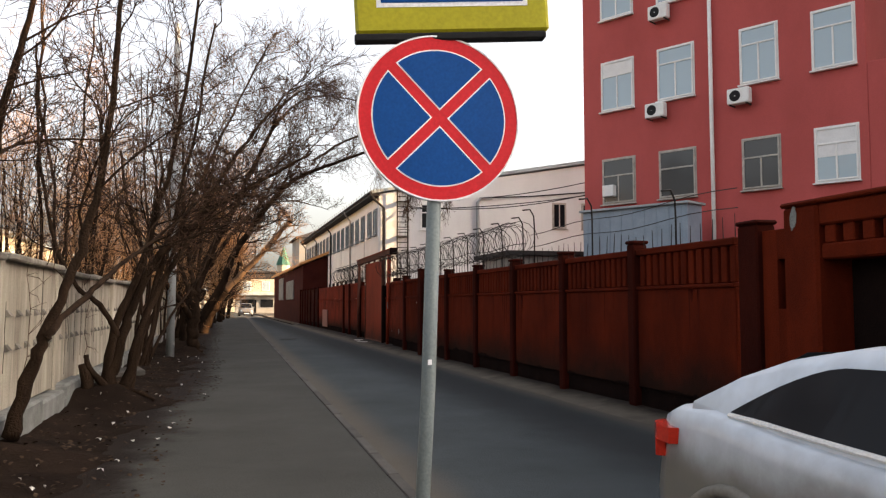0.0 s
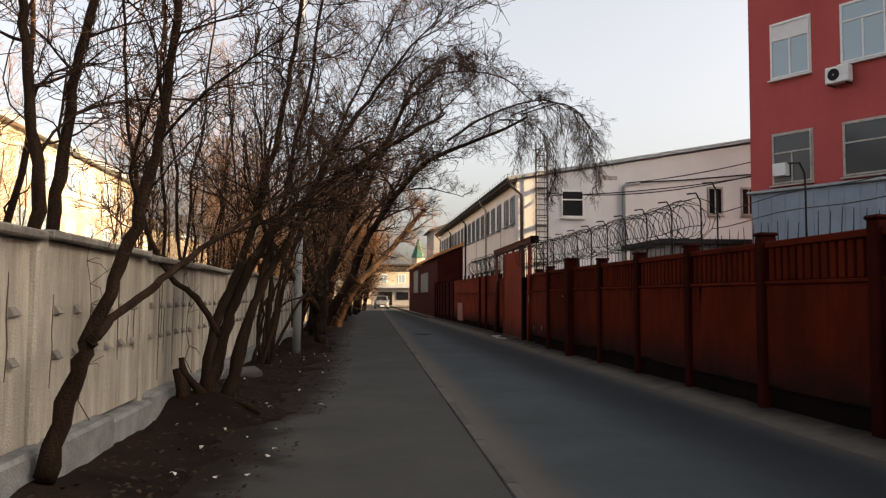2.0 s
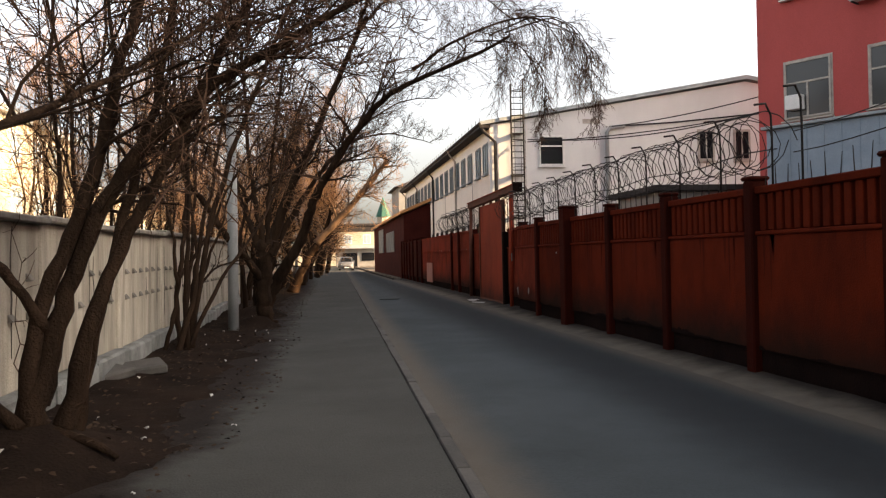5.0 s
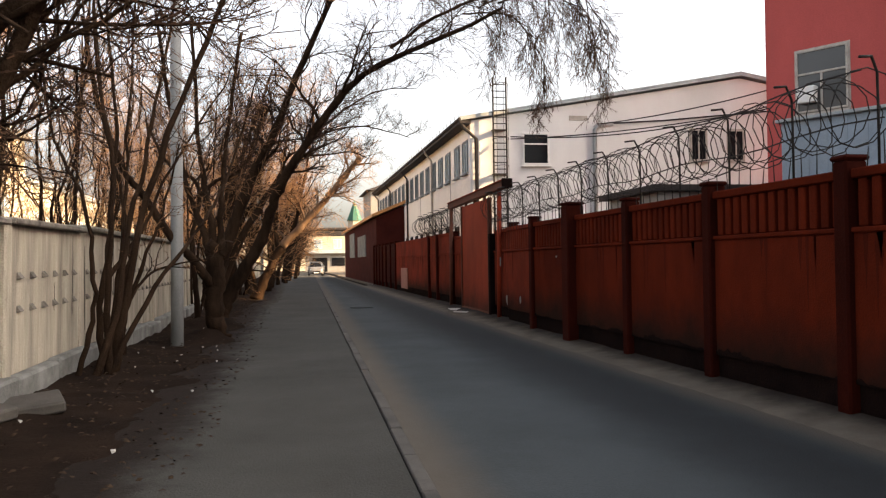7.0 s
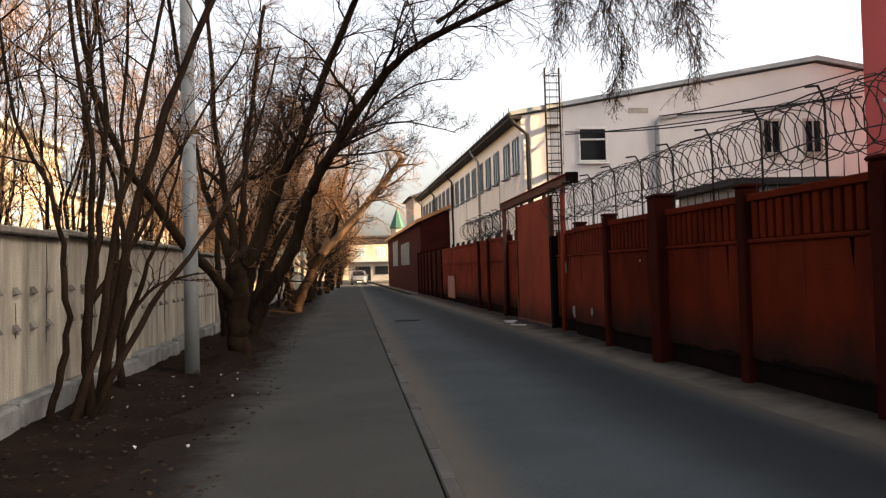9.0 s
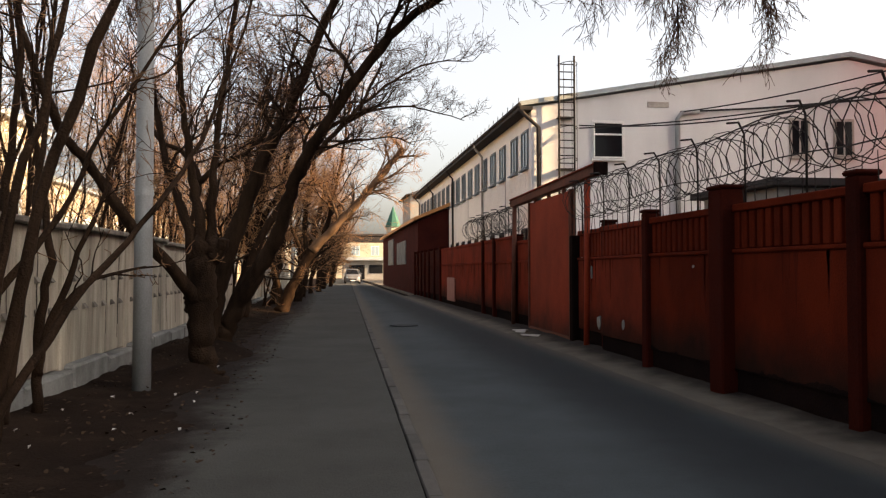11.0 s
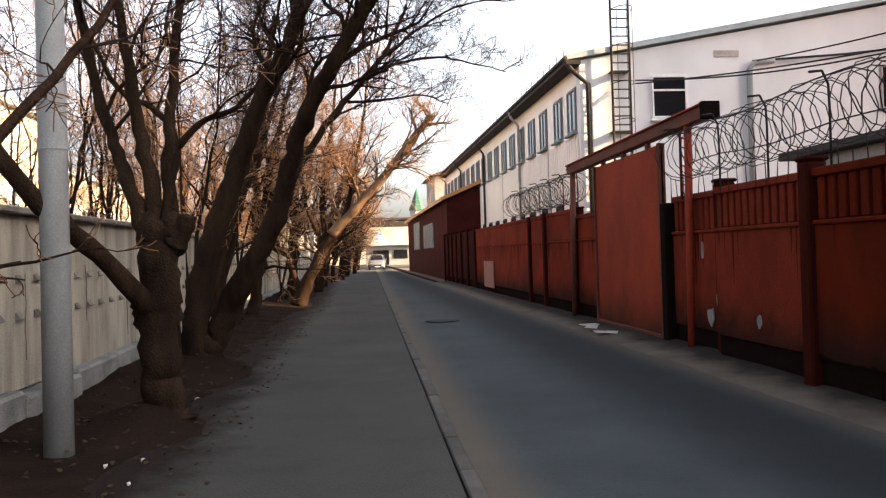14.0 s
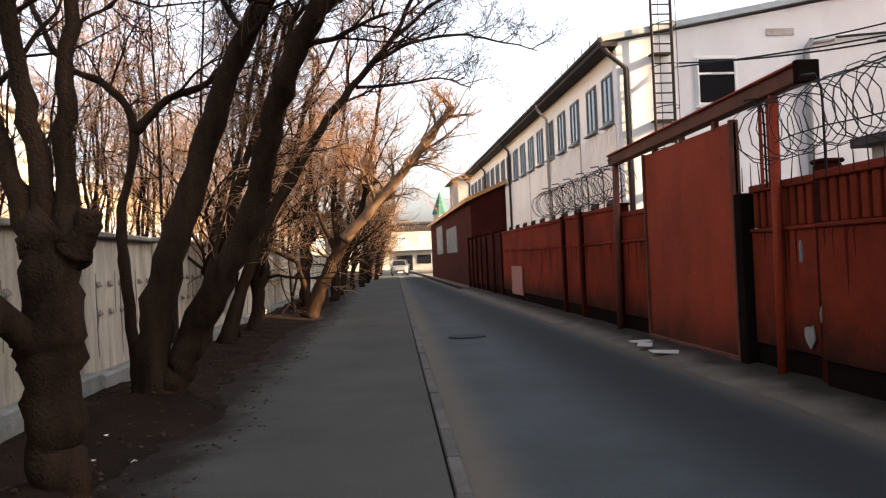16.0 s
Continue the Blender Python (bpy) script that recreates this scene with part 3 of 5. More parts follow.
while y < 29.5:
    part("spike", Mesh().tube([(FX + 0.05, y, 2.2), (FX + 0.05 + rnd.uniform(-0.02, 0.02), y + rnd.uniform(-0.03, 0.03), 2.46 + rnd.uniform(0, 0.12))], [0.008, 0.004], 4), M_WIRE, sp)
    y += 0.235
for y, top in ((12.1, 3.2), (14.6, 3.3), (9.6, 3.0)):
    bracket(y, sp, top)
wires = Mesh()
for z in (2.62, 2.85):
    wires.tube([(FX + 0.02, 8.2 + i * 0.5, z + 0.03 * math.sin(i * 0.9)) for i in range(14)], 0.006, 4)
part("strand", wires, M_WIRE, sp)

# ---- pale concrete fence on the other side ----
pale = thing("pale_fence", "pale stained concrete panel fence with two rows of lugs", "fence", kind="structure")
PANEL = 3.0
lug = Mesh()
lug.add([(0, -0.06, 0), (0, 0.06, 0), (0.045, -0.06, -0.06), (0.045, 0.06, -0.06), (0, -0.06, -0.075), (0, 0.06, -0.075)],
        [(0, 1, 3, 2), (2, 3, 5, 4), (0, 2, 4), (1, 5, 3), (0, 4, 5, 1)])
lug_data = lug.data("lug", M_LUG)
y = -12.2
k = 0
while y < 95:
    xa, xm = left_x(y), left_x(y + PANEL / 2)
    base = 0.47 - 0.004 * max(0, y - 10)
    top = (1.93 if y < 20 else 2.01) + 0.02 * math.sin(k * 2.1)
    ang = 0.0 if y < 29 else 0.23
    m = pose(xm, y + PANEL / 2, 0, rnd.uniform(-0.4, 0.4), rnd.uniform(-1.2, 1.2), ang)
    pnl = part("panel", Mesh().cbox(-0.14, -PANEL / 2 + 0.10, base - 0.05, 0.0, PANEL / 2 - 0.10, top, 0.012), M_PALE, pale)
    pnl.matrix_basis = m
    part("coping", Mesh().cbox(-0.24, -PANEL / 2 + 0.02, top, 0.10, PANEL / 2 - 0.02, top + 0.07, 0.015), M_LUG, pale).matrix_basis = m
    part("post", Mesh().cbox(-0.17, -PANEL / 2 - 0.10, 0.0, 0.035, -PANEL / 2 + 0.10, top + 0.02, 0.02), M_PALE, pale).matrix_basis = m
    for row, z in enumerate((1.45, 1.10)):
        for j in range(6):
            piece("lug", lug_data, pnl, pose(0.002, -1.1 + j * 0.44, z))
    for j in range(rnd.randint(2, 5)):
        yy, z0, z1 = rnd.uniform(-1.25, 1.25), rnd.uniform(base, 1.1), rnd.uniform(1.25, top)
        w = rnd.uniform(0.006, 0.03)
        out = [(yy + 0.03 * noise.noise((k * 3.1 + j, i * 0.4, 0)) - w * math.sin(math.pi * i / 9) * rnd.uniform(0.4, 1), z0 + (z1 - z0) * i / 9) for i in range(10)]
        out += [(y_ + w * math.sin(math.pi * (i + 0.5) / 10) * rnd.uniform(0.6, 1.4) + 0.004, z_) for i, (y_, z_) in reversed(list(enumerate(out)))]
        part("crack_stain", Mesh().prism(out, "x", -0.02, 0.004), M_STAIN, pale, "dark damp crack streak").matrix_basis = m
    blk = thing("foundation_block", "grey concrete foundation block under the pale fence", "concrete block", group="blocks along the fence")
    blk.matrix_basis = pose(xm, y + PANEL / 2, 0, 0, 0, ang + rnd.uniform(-0.6, 0.6))
    for j in range(2):
        part("block", Mesh().cbox(-0.3, -PANEL / 2 + 0.01 + j * PANEL / 2, -0.1, 0.17 + rnd.uniform(-0.03, 0.03), -0.012 + j * PANEL / 2, base - 0.03 + rnd.uniform(-0.05, 0.02), 0.03), M_BLOCK, blk)
    y += PANEL
    k += 1

# ---- windows ----
def window(parent, w, h, m, frame=M_FRAME, pane=M_GLASS, transom=0.0, mullion=True, sill=True, blind=0.0):
    """A window set in its wall: m maps x along the wall, y outwards, z up from its lower left corner."""
    win = part("window", Mesh().cbox(-0.05, -0.01, -0.05, w + 0.05, 0.012, h + 0.05, 0.005), frame, parent)
    win.matrix_basis = m
    f = 0.06
    fr = Mesh()
    fr.cbox(0, 0.012, 0, f, 0.06, h, 0.008).cbox(w - f, 0.012, 0, w, 0.06, h, 0.008)
    fr.cbox(f, 0.012, 0, w - f, 0.06, f, 0.008).cbox(f, 0.012, h - f, w - f, 0.06, h, 0.008)
    if mullion:
        fr.cbox(w / 2 - f / 2, 0.012, f, w / 2 + f / 2, 0.055, (transom or h) - f * 0.5, 0.006)
    if transom:
        fr.cbox(f, 0.012, transom - f / 2, w - f, 0.055, transom + f / 2, 0.006)
    part("frame", fr, frame, win)
    part("pane", Mesh().box(f * 0.5, 0.014, f * 0.5, w - f * 0.5, 0.026, h - f * 0.5), pane, win)
    if blind:
        part("blind", Mesh().box(f, 0.028, h - f - blind, w - f, 0.034, h - f), M_BLIND, win)
    if sill:
        part("sill", Mesh().cbox(-0.08, 0.0, -0.10, w + 0.08, 0.16, -0.05, 0.008), frame, win)
    return win


def aircon(parent_m, label="white air conditioner unit on the wall"):
    ac = thing("air_conditioner", label, "air conditioner", group="air conditioners")
    ac.matrix_basis = parent_m
    part("case", Mesh().cbox(-0.4, 0.12, 0, 0.4, 0.42, 0.55, 0.03), M_FRAME, ac)
    part("grille", Mesh().disc(0.02, 0.2, 0, 2 * math.pi, 0, -0.012, 24, pose(-0.1, 0.422, 0.28)), M_BLACK, ac)
    for x in (-0.3, 0.3):
        part("bracket", Mesh().cbox(x - 0.02, 0, -0.05, x + 0.02, 0.42, 0.0, 0.005), M_EAVE, ac)
    return ac


# ---- long pale building ----
BX, BY, BE, BZ = 8.06, 41.5, 77.0, 7.22
hall = thing("factory_building", "long two-storey pale rendered building with cream siding", "building", kind="")
gable = Mesh().prism([(BX, 0), (32.2, 0), (32.2, BZ), (20.1, BZ + 2.05), (BX, BZ)], "y", BY, BY + 0.4)
part("gable_wall", gable, M_STUCCO, hall)
part("rear_wall", Mesh().prism([(BX, 0), (32.2, 0), (32.2, BZ), (20.1, BZ + 2.05), (BX, BZ)], "y", BE - 0.4, BE), M_STUCCO, hall)
part("street_wall", Mesh().box(BX + 0.02, BY + 0.4, 0, BX + 0.4, BE - 0.4, BZ), M_SIDING, hall)
part("far_side_wall", Mesh().box(31.8, BY + 0.4, 0, 32.2, BE - 0.4, BZ), M_STUCCO, hall)
cor = []
yy = BY + 0.05
while yy < BE:
    cor += [(BX, yy), (BX - 0.035, yy + 0.03), (BX - 0.035, yy + 0.10), (BX, yy + 0.13)]
    yy += 0.26
cor += [(BX, BE), (BX + 0.018, BE), (BX + 0.018, BY + 0.05)]
part("siding", Mesh().prism(cor, "z", 2.2, 5.02), M_SIDING, hall)
for y in (45.6, 54.4, 63.4, 72.0):
    part("siding_seam", Mesh().cbox(BX - 0.05, y, 2.2, BX - 0.02, y + 0.07, 5.05, 0.005), M_OLDFRAME, hall, "brown seam strip")
roof = Mesh()
roof.prism([(BX - 0.45, BZ - 0.02), (20.1, BZ + 2.14), (32.6, BZ - 0.02), (32.6, BZ + 0.14), (20.1, BZ + 2.32), (BX - 0.45, BZ + 0.14)], "y", BY - 0.18, BE + 0.3)
part("roof", roof, M_ROOF, hall)
part("eave", Mesh().cbox(BX - 0.47, BY - 0.2, BZ - 0.16, BX + 0.0, BE + 0.3, BZ - 0.03, 0.01), M_EAVE, hall)
part("gutter", Mesh().tube([(BX - 0.48, BY - 0.2, BZ + 0.02), (BX - 0.48, BE + 0.3, BZ + 0.02)], 0.07, 8), M_EAVE, hall)
for i in range(40):
    y = BY + 0.3 + i * 0.9
    part("snow_guard", Mesh().tube([(BX - 0.40, y, BZ + 0.1), (BX - 0.38, y, BZ + 0.36)], 0.012, 4), M_EAVE, hall)
turn_w = Matrix(((0, -1, 0, 0), (1, 0, 0, 0), (0, 0, 1, 0), (0, 0, 0, 1)))
for i in range(18):
    y = 41.95 + i * 1.93 - (0.2 if i == 1 else 0)
    m = Matrix.Translation((BX - 0.0, y, 5.16)) @ Matrix(((0, -1, 0, 0), (1, 0, 0, 0), (0, 0, 1, 0), (0, 0, 0, 1)))
    window(hall, 0.95, 1.32, m, M_HALLFRAME, M_HALLGLASS, 0.0, True)
    m = Matrix.Translation((BX - 0.04, y + 0.1, 2.35)) @ turn_w
    window(hall, 0.7, 0.6, m, M_EAVE, M_DARKGLASS, 0.0, False, False)
for y in (59.2, 68.0, 76.2, 50.2):
    part("downpipe", Mesh().tube([(BX - 0.48, y, BZ), (BX - 0.42, y, BZ - 0.25), (BX - 0.12, y, BZ - 0.6), (BX - 0.1, y, 0.3)], 0.055, 8), M_EAVE if y != 50.2 else M_OLDFRAME, hall, smooth=True)
part("corner_downpipe", Mesh().tube([(BX - 0.48, BY - 0.1, BZ), (BX - 0.3, BY - 0.12, BZ - 0.3), (BX + 0.22, BY - 0.12, BZ - 0.75), (BX + 0.25, BY - 0.12, 0.3)], 0.075, 8), M_EAVE, hall, smooth=True)


def south(x, z, y=BY):
    """Maps a window onto a wall that faces the near end of the street."""
    return Matrix.Translation((x, y, z)) @ Matrix(((1, 0, 0, 0), (0, -1, 0, 0), (0, 0, 1, 0), (0, 0, 0, 1)))


window(hall, 1.12, 1.3, south(10.28, 5.44), M_FRAME, M_DARKGLASS, 0.85, False)
window(hall, 0.75, 1.35, south(17.75, 5.66), M_OLDFRAME, M_DARKGLASS, 0.0, True)
window(hall, 0.75, 1.35, south(19.5, 5.66), M_OLDFRAME, M_DARKGLASS, 0.0, True)
part("vent_grille", Mesh().cbox(12.3, BY - 0.03, 7.3, 13.1, BY + 0.01, 7.5, 0.008), M_OLDFRAME, hall)
part("conduit", Mesh().tube([(13.4, BY - 0.08, 2.6), (13.4, BY - 0.08, 6.9), (13.55, BY - 0.08, 7.1), (14.2, BY - 0.08, 7.18)], 0.09, 8), M_POLE, hall, smooth=True)
part("wall_pipe", Mesh().tube([(13.5, BY - 0.1, 7.15), (16.5, BY - 0.1, 7.35), (22, BY - 0.1, 7.9)], 0.035, 6), M_CABLE, hall)
ladder = thing("roof_ladder", "dark steel roof ladder with safety hoops", "ladder")
for x in (8.95, 9.5):
    part("rail", Mesh().tube([(x, BY - 0.36, 2.4), (x, BY - 0.36, 8.95)], 0.036, 6), M_WIRE, ladder)
for i in range(24):
    part("rung", Mesh().tube([(8.95, BY - 0.36, 2.55 + i * 0.265), (9.5, BY - 0.36, 2.55 + i * 0.265)], 0.022, 5), M_WIRE, ladder)
for z in (4.2, 5.3, 6.4, 7.5, 8.6):
    part("hoop", Mesh().tube([(9.225 + 0.33 * math.cos(a), BY - 0.36 - 0.62 * math.sin(a), z) for a in [math.pi * j / 10 for j in range(11)]], 0.014, 5), M_WIRE, ladder)
for a in (0.25, 0.5, 0.75):
    part("hoop_bar", Mesh().tube([(9.225 + 0.33 * math.cos(math.pi * a), BY - 0.36 - 0.62 * math.sin(math.pi * a), z) for z in (4.2, 8.6)], 0.01, 5), M_WIRE, ladder)
for z in (3.2, 5.0, 6.8):
    part("wall_stay", Mesh().cbox(8.94, BY - 0.36, z, 9.51, BY, z + 0.03, 0.005), M_WIRE, ladder)


def cable(a, b, sag, r=0.02, n=18):
    a, b = Vector(a), Vector(b)
    return [tuple(a.lerp(b, i / n) - Vector((0, 0, sag * 4 * (i / n) * (1 - i / n)))) for i in range(n + 1)]


for i, (a, b, s) in enumerate((((9.7, 41.25, 6.55), (20.6, 33.6, 7.8), 0.75), ((9.7, 41.25, 6.45), (20.6, 33.6, 7.3), 0.35), ((13.6, 41.35, 7.15), (20.6, 33.6, 8.3), 0.3))):
    tagged(part("overhead_cable", Mesh().tube(cable(a, b, s), 0.022, 6), M_CABLE), "black cable slung between the buildings", "cable", group="cables between the buildings")

# ---- red building ----
CX, CY = 14.5, 30.6
DX, DY = 0.49, -0.8717
NX, NY = -0.8717, -0.49
red = thing("red_building", "tall red rendered building with white and old windows", "building")


def on_red(s, out, z):
    return (CX + DX * s + NX * out, CY + DY * s + NY * out, z)


RM = Matrix(((DX, NX, 0, 0), (DY, NY, 0, 0), (0, 0, 1, 0), (0, 0, 0, 1)))


def red_box(s0, o0, z0, s1, o1, z1, c=0.02):
    return Mesh().cbox(s0, o0, z0, s1, o1, z1, c, Matrix.Translation((CX, CY, 0)) @ RM)


part("wall", red_box(0, -9.5, 0, 10.9, 0, 16.0), M_BRICKRED, red)
part("lower_wing", red_box(10.9, -9.0, 0, 14.4, -0.02, 9.2), M_BRICKRED, red)
# Unseen block added out of view to shade the pale fence and near trees.
block = thing("sun_block_building", "unseen tall block added to keep sun off the left side", "building")
part("wall", red_box(14.5, -12, 0, 62, -1.0, 18.0), M_BRICKRED, block)
part("roof", red_box(14.3, -12.3, 18.0, 62.3, -0.7, 18.3), M_ROOF, block)
# Hidden block added behind the yard to keep the sun off the gable.
yard = thing("gable_shade_block", "hidden grey block added to shade the pale gable", "building")
part("wall", Mesh().cbox(27, 35.9, 0, 40, 41.0, 16.0, 0.02), M_FARGREY, yard)
part("roof", red_box(-0.3, -9.8, 16.0, 11.2, 0.35, 16.25), M_ROOF, red)
part("drainpipe", Mesh().tube([on_red(5.67, 0.12, 0.3), on_red(5.67, 0.12, 15.9)], 0.075, 8), M_FRAME, red, "white painted drainpipe", True)
BAYS = ((0.92, 1.45), (3.48, 1.46), (6.76, 1.3), (9.25, 1.32))
for i, (s, w) in enumerate(BAYS):
    for z, h, old in ((5.5, 1.75, True), (9.25, 1.95, False), (13.0, 1.95, False)):
        old = old and i != 3
        m = Matrix.Translation(on_red(s, 0, z)) @ RM
        window(red, w, h, m, M_OLDFRAME if old else M_FRAME, M_OLDGLASS if old else M_GLASS, h * (0.62 if old else 0.7), not (old and i == 1), True, 0.55 if (i == 0 and z > 9) else (0.9 if (i == 3 and z < 6) else 0))
for s, z in ((3.5, 8.55), (6.8, 8.5), (3.7, 12.3)):
    aircon(Matrix.Translation(on_red(s, 0.0, z)) @ RM)
part("window_unit", red_box(1.05, 0.02, 5.75, 1.55, 0.3, 6.2), M_FRAME, red)

shed = thing("metal_shed", "low blue-grey sheet-metal shed behind the fence", "shed")
SM = Matrix.Translation((13.0, 27.6, 0)) @ RM
part("wall", Mesh().cbox(0, -1.0, 0, 4.2, 0, 4.85, 0.02, SM), M_SHEET, shed)
part("roof", Mesh().cbox(-0.1, -1.1, 4.85, 4.3, 0.12, 4.93, 0.01, SM), M_ROOF, shed)
for i in range(9):
    part("seam", Mesh().cbox(0.2 + i * 0.47, 0.0, 0.2, 0.24 + i * 0.47, 0.02, 4.8, 0.004, SM), M_SHEET, shed)
hut = thing("flat_hut", "low hut with a dark flat roof in the yard", "hut")
part("wall", Mesh().cbox(12.0, 32.5, 0, 16.0, 36.5, 3.55, 0.02), M_FARGREY, hut)
part("roof", Mesh().cbox(11.7, 32.2, 3.55, 16.3, 36.8, 3.75, 0.02), M_EAVE, hut)

# ---- far end of the street ----
barn = thing("brick_shed", "long dark red brick shed with a lit orange roof", "shed")
part("wall", Mesh().prism([(6.2, 0), (14.0, 0), (14.0, 3.6), (10.1, 6.0), (6.2, 4.4)], "y", 61.2, 92.0), M_DARKBRICK, barn)
part("roof", Mesh().prism([(5.9, 4.35), (10.1, 6.1), (14.3, 3.5), (14.3, 3.7), (10.1, 6.3), (5.9, 4.55)], "y", 60.9, 92.4), M_ORANGE, barn)
for y0, y1, z0, z1 in ((68.5, 75.5, 1.9, 3.5), (79.0, 84.5, 1.9, 4.0)):
    part("pale_panel", Mesh().cbox(6.14, y0, z0, 6.2, y1, z1, 0.01), M_BLOCK, barn)
tower = thing("grey_house", "grey tall house with a dark hipped roof", "house")
part("wall", Mesh().box(10.4, 108, 0, 18.4, 118, 10.2), M_FARGREY, tower)
part("roof", Mesh().add([(9.8, 107.4, 10.2), (19.0, 107.4, 10.2), (19.0, 118.6, 10.2), (9.8, 118.6, 10.2), (14.4, 112, 12.0), (14.4, 114, 12.0)],
                        [(0, 1, 4), (1, 2, 5, 4), (2, 3, 5), (3, 0, 4, 5), (3, 2, 1, 0)]), M_EAVE, tower)
for i in range(3):
    for z in (2.5, 5.2, 7.9):
        window(tower, 1.0, 1.3, south(11.6 + i * 2.3, z, 108.0), M_FRAME, M_DARKGLASS, 0, True, False)
spire = thing("green_spire", "small dark green pointed roof over the sheds", "spire")
part("cone", Mesh().tube([(10.1, 130, 7.6), (10.1, 130, 10.6)], [1.2, 0.02], 8), M_GREEN, spire)
part("drum", Mesh().tube([(10.1, 130, 0), (10.1, 130, 7.6)], 1.0, 8), M_FAR, spire)
end = thing("end_building", "sunlit pale building closing the street", "building")
part("wall", Mesh().box(-30, 165, 0, 40, 175, 7.5), M_FAR, end)
part("roof", Mesh().box(-30.5, 164.5, 7.5, 40.5, 175.5, 8.0), M_ROOF, end)
for i in range(14):
    window(end, 1.4, 1.7, south(-20 + i * 3.6, 4.2, 165.0), M_FRAME, M_GLASS, 0, True, False)
bridge = thing("pipe_bridge", "dark overhead pipe bridge across the street", "pipe bridge")
part("deck", Mesh().cbox(-6, 126, 5.3, 12, 127.6, 6.0, 0.02), M_EAVE, bridge)
part("pipe", Mesh().tube([(-6, 126.2, 6.25), (12, 126.2, 6.25)], 0.25, 10), M_EAVE, bridge)
for x in (-5, 11):
    part("pylon", Mesh().cbox(x - 0.2, 126.5, 0, x + 0.2, 127.1, 5.3, 0.02), M_EAVE, bridge)
kiosk = thing("gate_kiosk", "low grey kiosk with a flat roof at the street end", "kiosk")
part("wall", Mesh().cbox(3.2, 142, 0, 10.0, 147, 3.0, 0.02), M_FARGREY, kiosk)
part("roof", Mesh().cbox(2.2, 141, 3.0, 11.0, 148, 3.5, 0.02), M_ROOF, kiosk)
part("door", Mesh().cbox(4.2, 141.9, 0, 6.6, 142.0, 2.3, 0.01), M_DARKGLASS, kiosk)
part("window", Mesh().cbox(7.3, 141.9, 1.0, 9.4, 142.0, 2.3, 0.01), M_DARKGLASS, kiosk)

# ---- houses behind the pale fence ----
def apartment(x, y0, y1, h, label, material):
    a = thing("apartment_building", label, "building", group="houses behind the trees")
    part("wall", Mesh().box(x - 10, y0, 0, x, y1, h), material, a)
    part("roof", Mesh().box(x - 10.4, y0 - 0.4, h, x + 0.4, y1 + 0.4, h + 0.35), M_ROOF, a)
    east = Matrix(((0, 1, 0, 0), (1, 0, 0, 0), (0, 0, 1, 0), (0, 0, 0, 1)))
    for i in range(int((y1 - y0) / 3.4)):
        for j in range(int(h / 3.0)):
            window(a, 1.4, 1.5, Matrix.Translation((x, y0 + 1.2 + i * 3.4, 1.2 + j * 3.0)) @ east, M_FRAME, M_GLASS, 0, True, False)


apartment(-15.5, 31, 64, 9.4, "pale yellow sunlit apartment building behind bare trees", M_FAR)
apartment(-19, 70, 120, 8.0, "pale sunlit long house behind bare trees", M_FAR)

# ---- traffic sign ----
sign = thing("traffic_sign", "round blue and red no-stopping sign on a grey pipe", "traffic sign", (0.807, 2.96, 0))
part("pipe", Mesh().tube([(-0.10, 0.035, -0.05), (-0.035, 0.035, 1.2), (0.02, 0.035, 2.95)], 0.027, 20), M_GALV, sign, "scratched galvanised pipe", True)
DZ, R = 2.21, 0.318
q = math.pi / 4
face = part("disc", Mesh().disc(0.0, R - 0.004, 0, 2 * math.pi, 0.0, 0.012, 64, pose(0, 0, DZ)), M_SRED, sign, "red disc face")
part("rim", Mesh().disc(R - 0.006, R, 0, 2 * math.pi, -0.003, 0.02, 64, pose(0, 0, DZ)), M_SWHITE, sign)
RB, HW = 0.258, 0.026


def lune(a, grow, y0, y1, mesh):
    """One quarter field between the bars, as a rounded wedge."""
    w, rr = HW - grow, RB + grow
    s = w / math.cos(q) * 1.0
    tip = (w / math.sin(q) * math.cos(a), w / math.sin(q) * math.sin(a))
    off = math.asin(w / rr)
    pts = [tip] + [(rr * math.cos(t), rr * math.sin(t)) for t in [a - q + off + (2 * q - 2 * off) * i / 16 for i in range(17)]]
    n = len(pts)
    vs = [(u, y0, DZ + w2) for u, w2 in pts] + [(u, y1, DZ + w2) for u, w2 in pts]
    fs = [tuple(range(n)), tuple(reversed(range(n, 2 * n)))] + [((i + 1) % n, i, n + i, n + (i + 1) % n) for i in range(n)]
    mesh.add(vs, fs)


for i in range(4):
    w_ = Mesh()
    lune(i * math.pi / 2, 0.005, -0.0012, 0.002, w_)
    edge = part("field_border", w_, M_SWHITE, sign)
    b_ = Mesh()
    lune(i * math.pi / 2, 0.0, -0.0024, 0.002, b_)
    part("field", b_, M_SBLUE, sign, "blue quarter field")
bx = Matrix.Translation((0.055, -0.01, 2.545)) @ Euler((radians(2), radians(-3.2), radians(-9))).to_matrix().to_4x4()
plate = part("plate", Mesh().cbox(-0.375, 0.0, 0.0, 0.375, 0.045, 0.86, 0.012, bx), M_SYEL, sign, "yellow-green reflective plate")
part("blue_field_border", Mesh().cbox(-0.292, -0.002, 0.098, 0.292, 0.0, 0.79, 0.0008, bx), M_SWHITE, plate)
part("blue_field", Mesh().cbox(-0.275, -0.004, 0.115, 0.275, -0.002, 0.77, 0.0008, bx), M_SBLUE, plate)
part("lower_edge", Mesh().cbox(-0.38, -0.004, -0.03, 0.36, 0.055, 0.0, 0.006, bx), M_BLACK, plate)
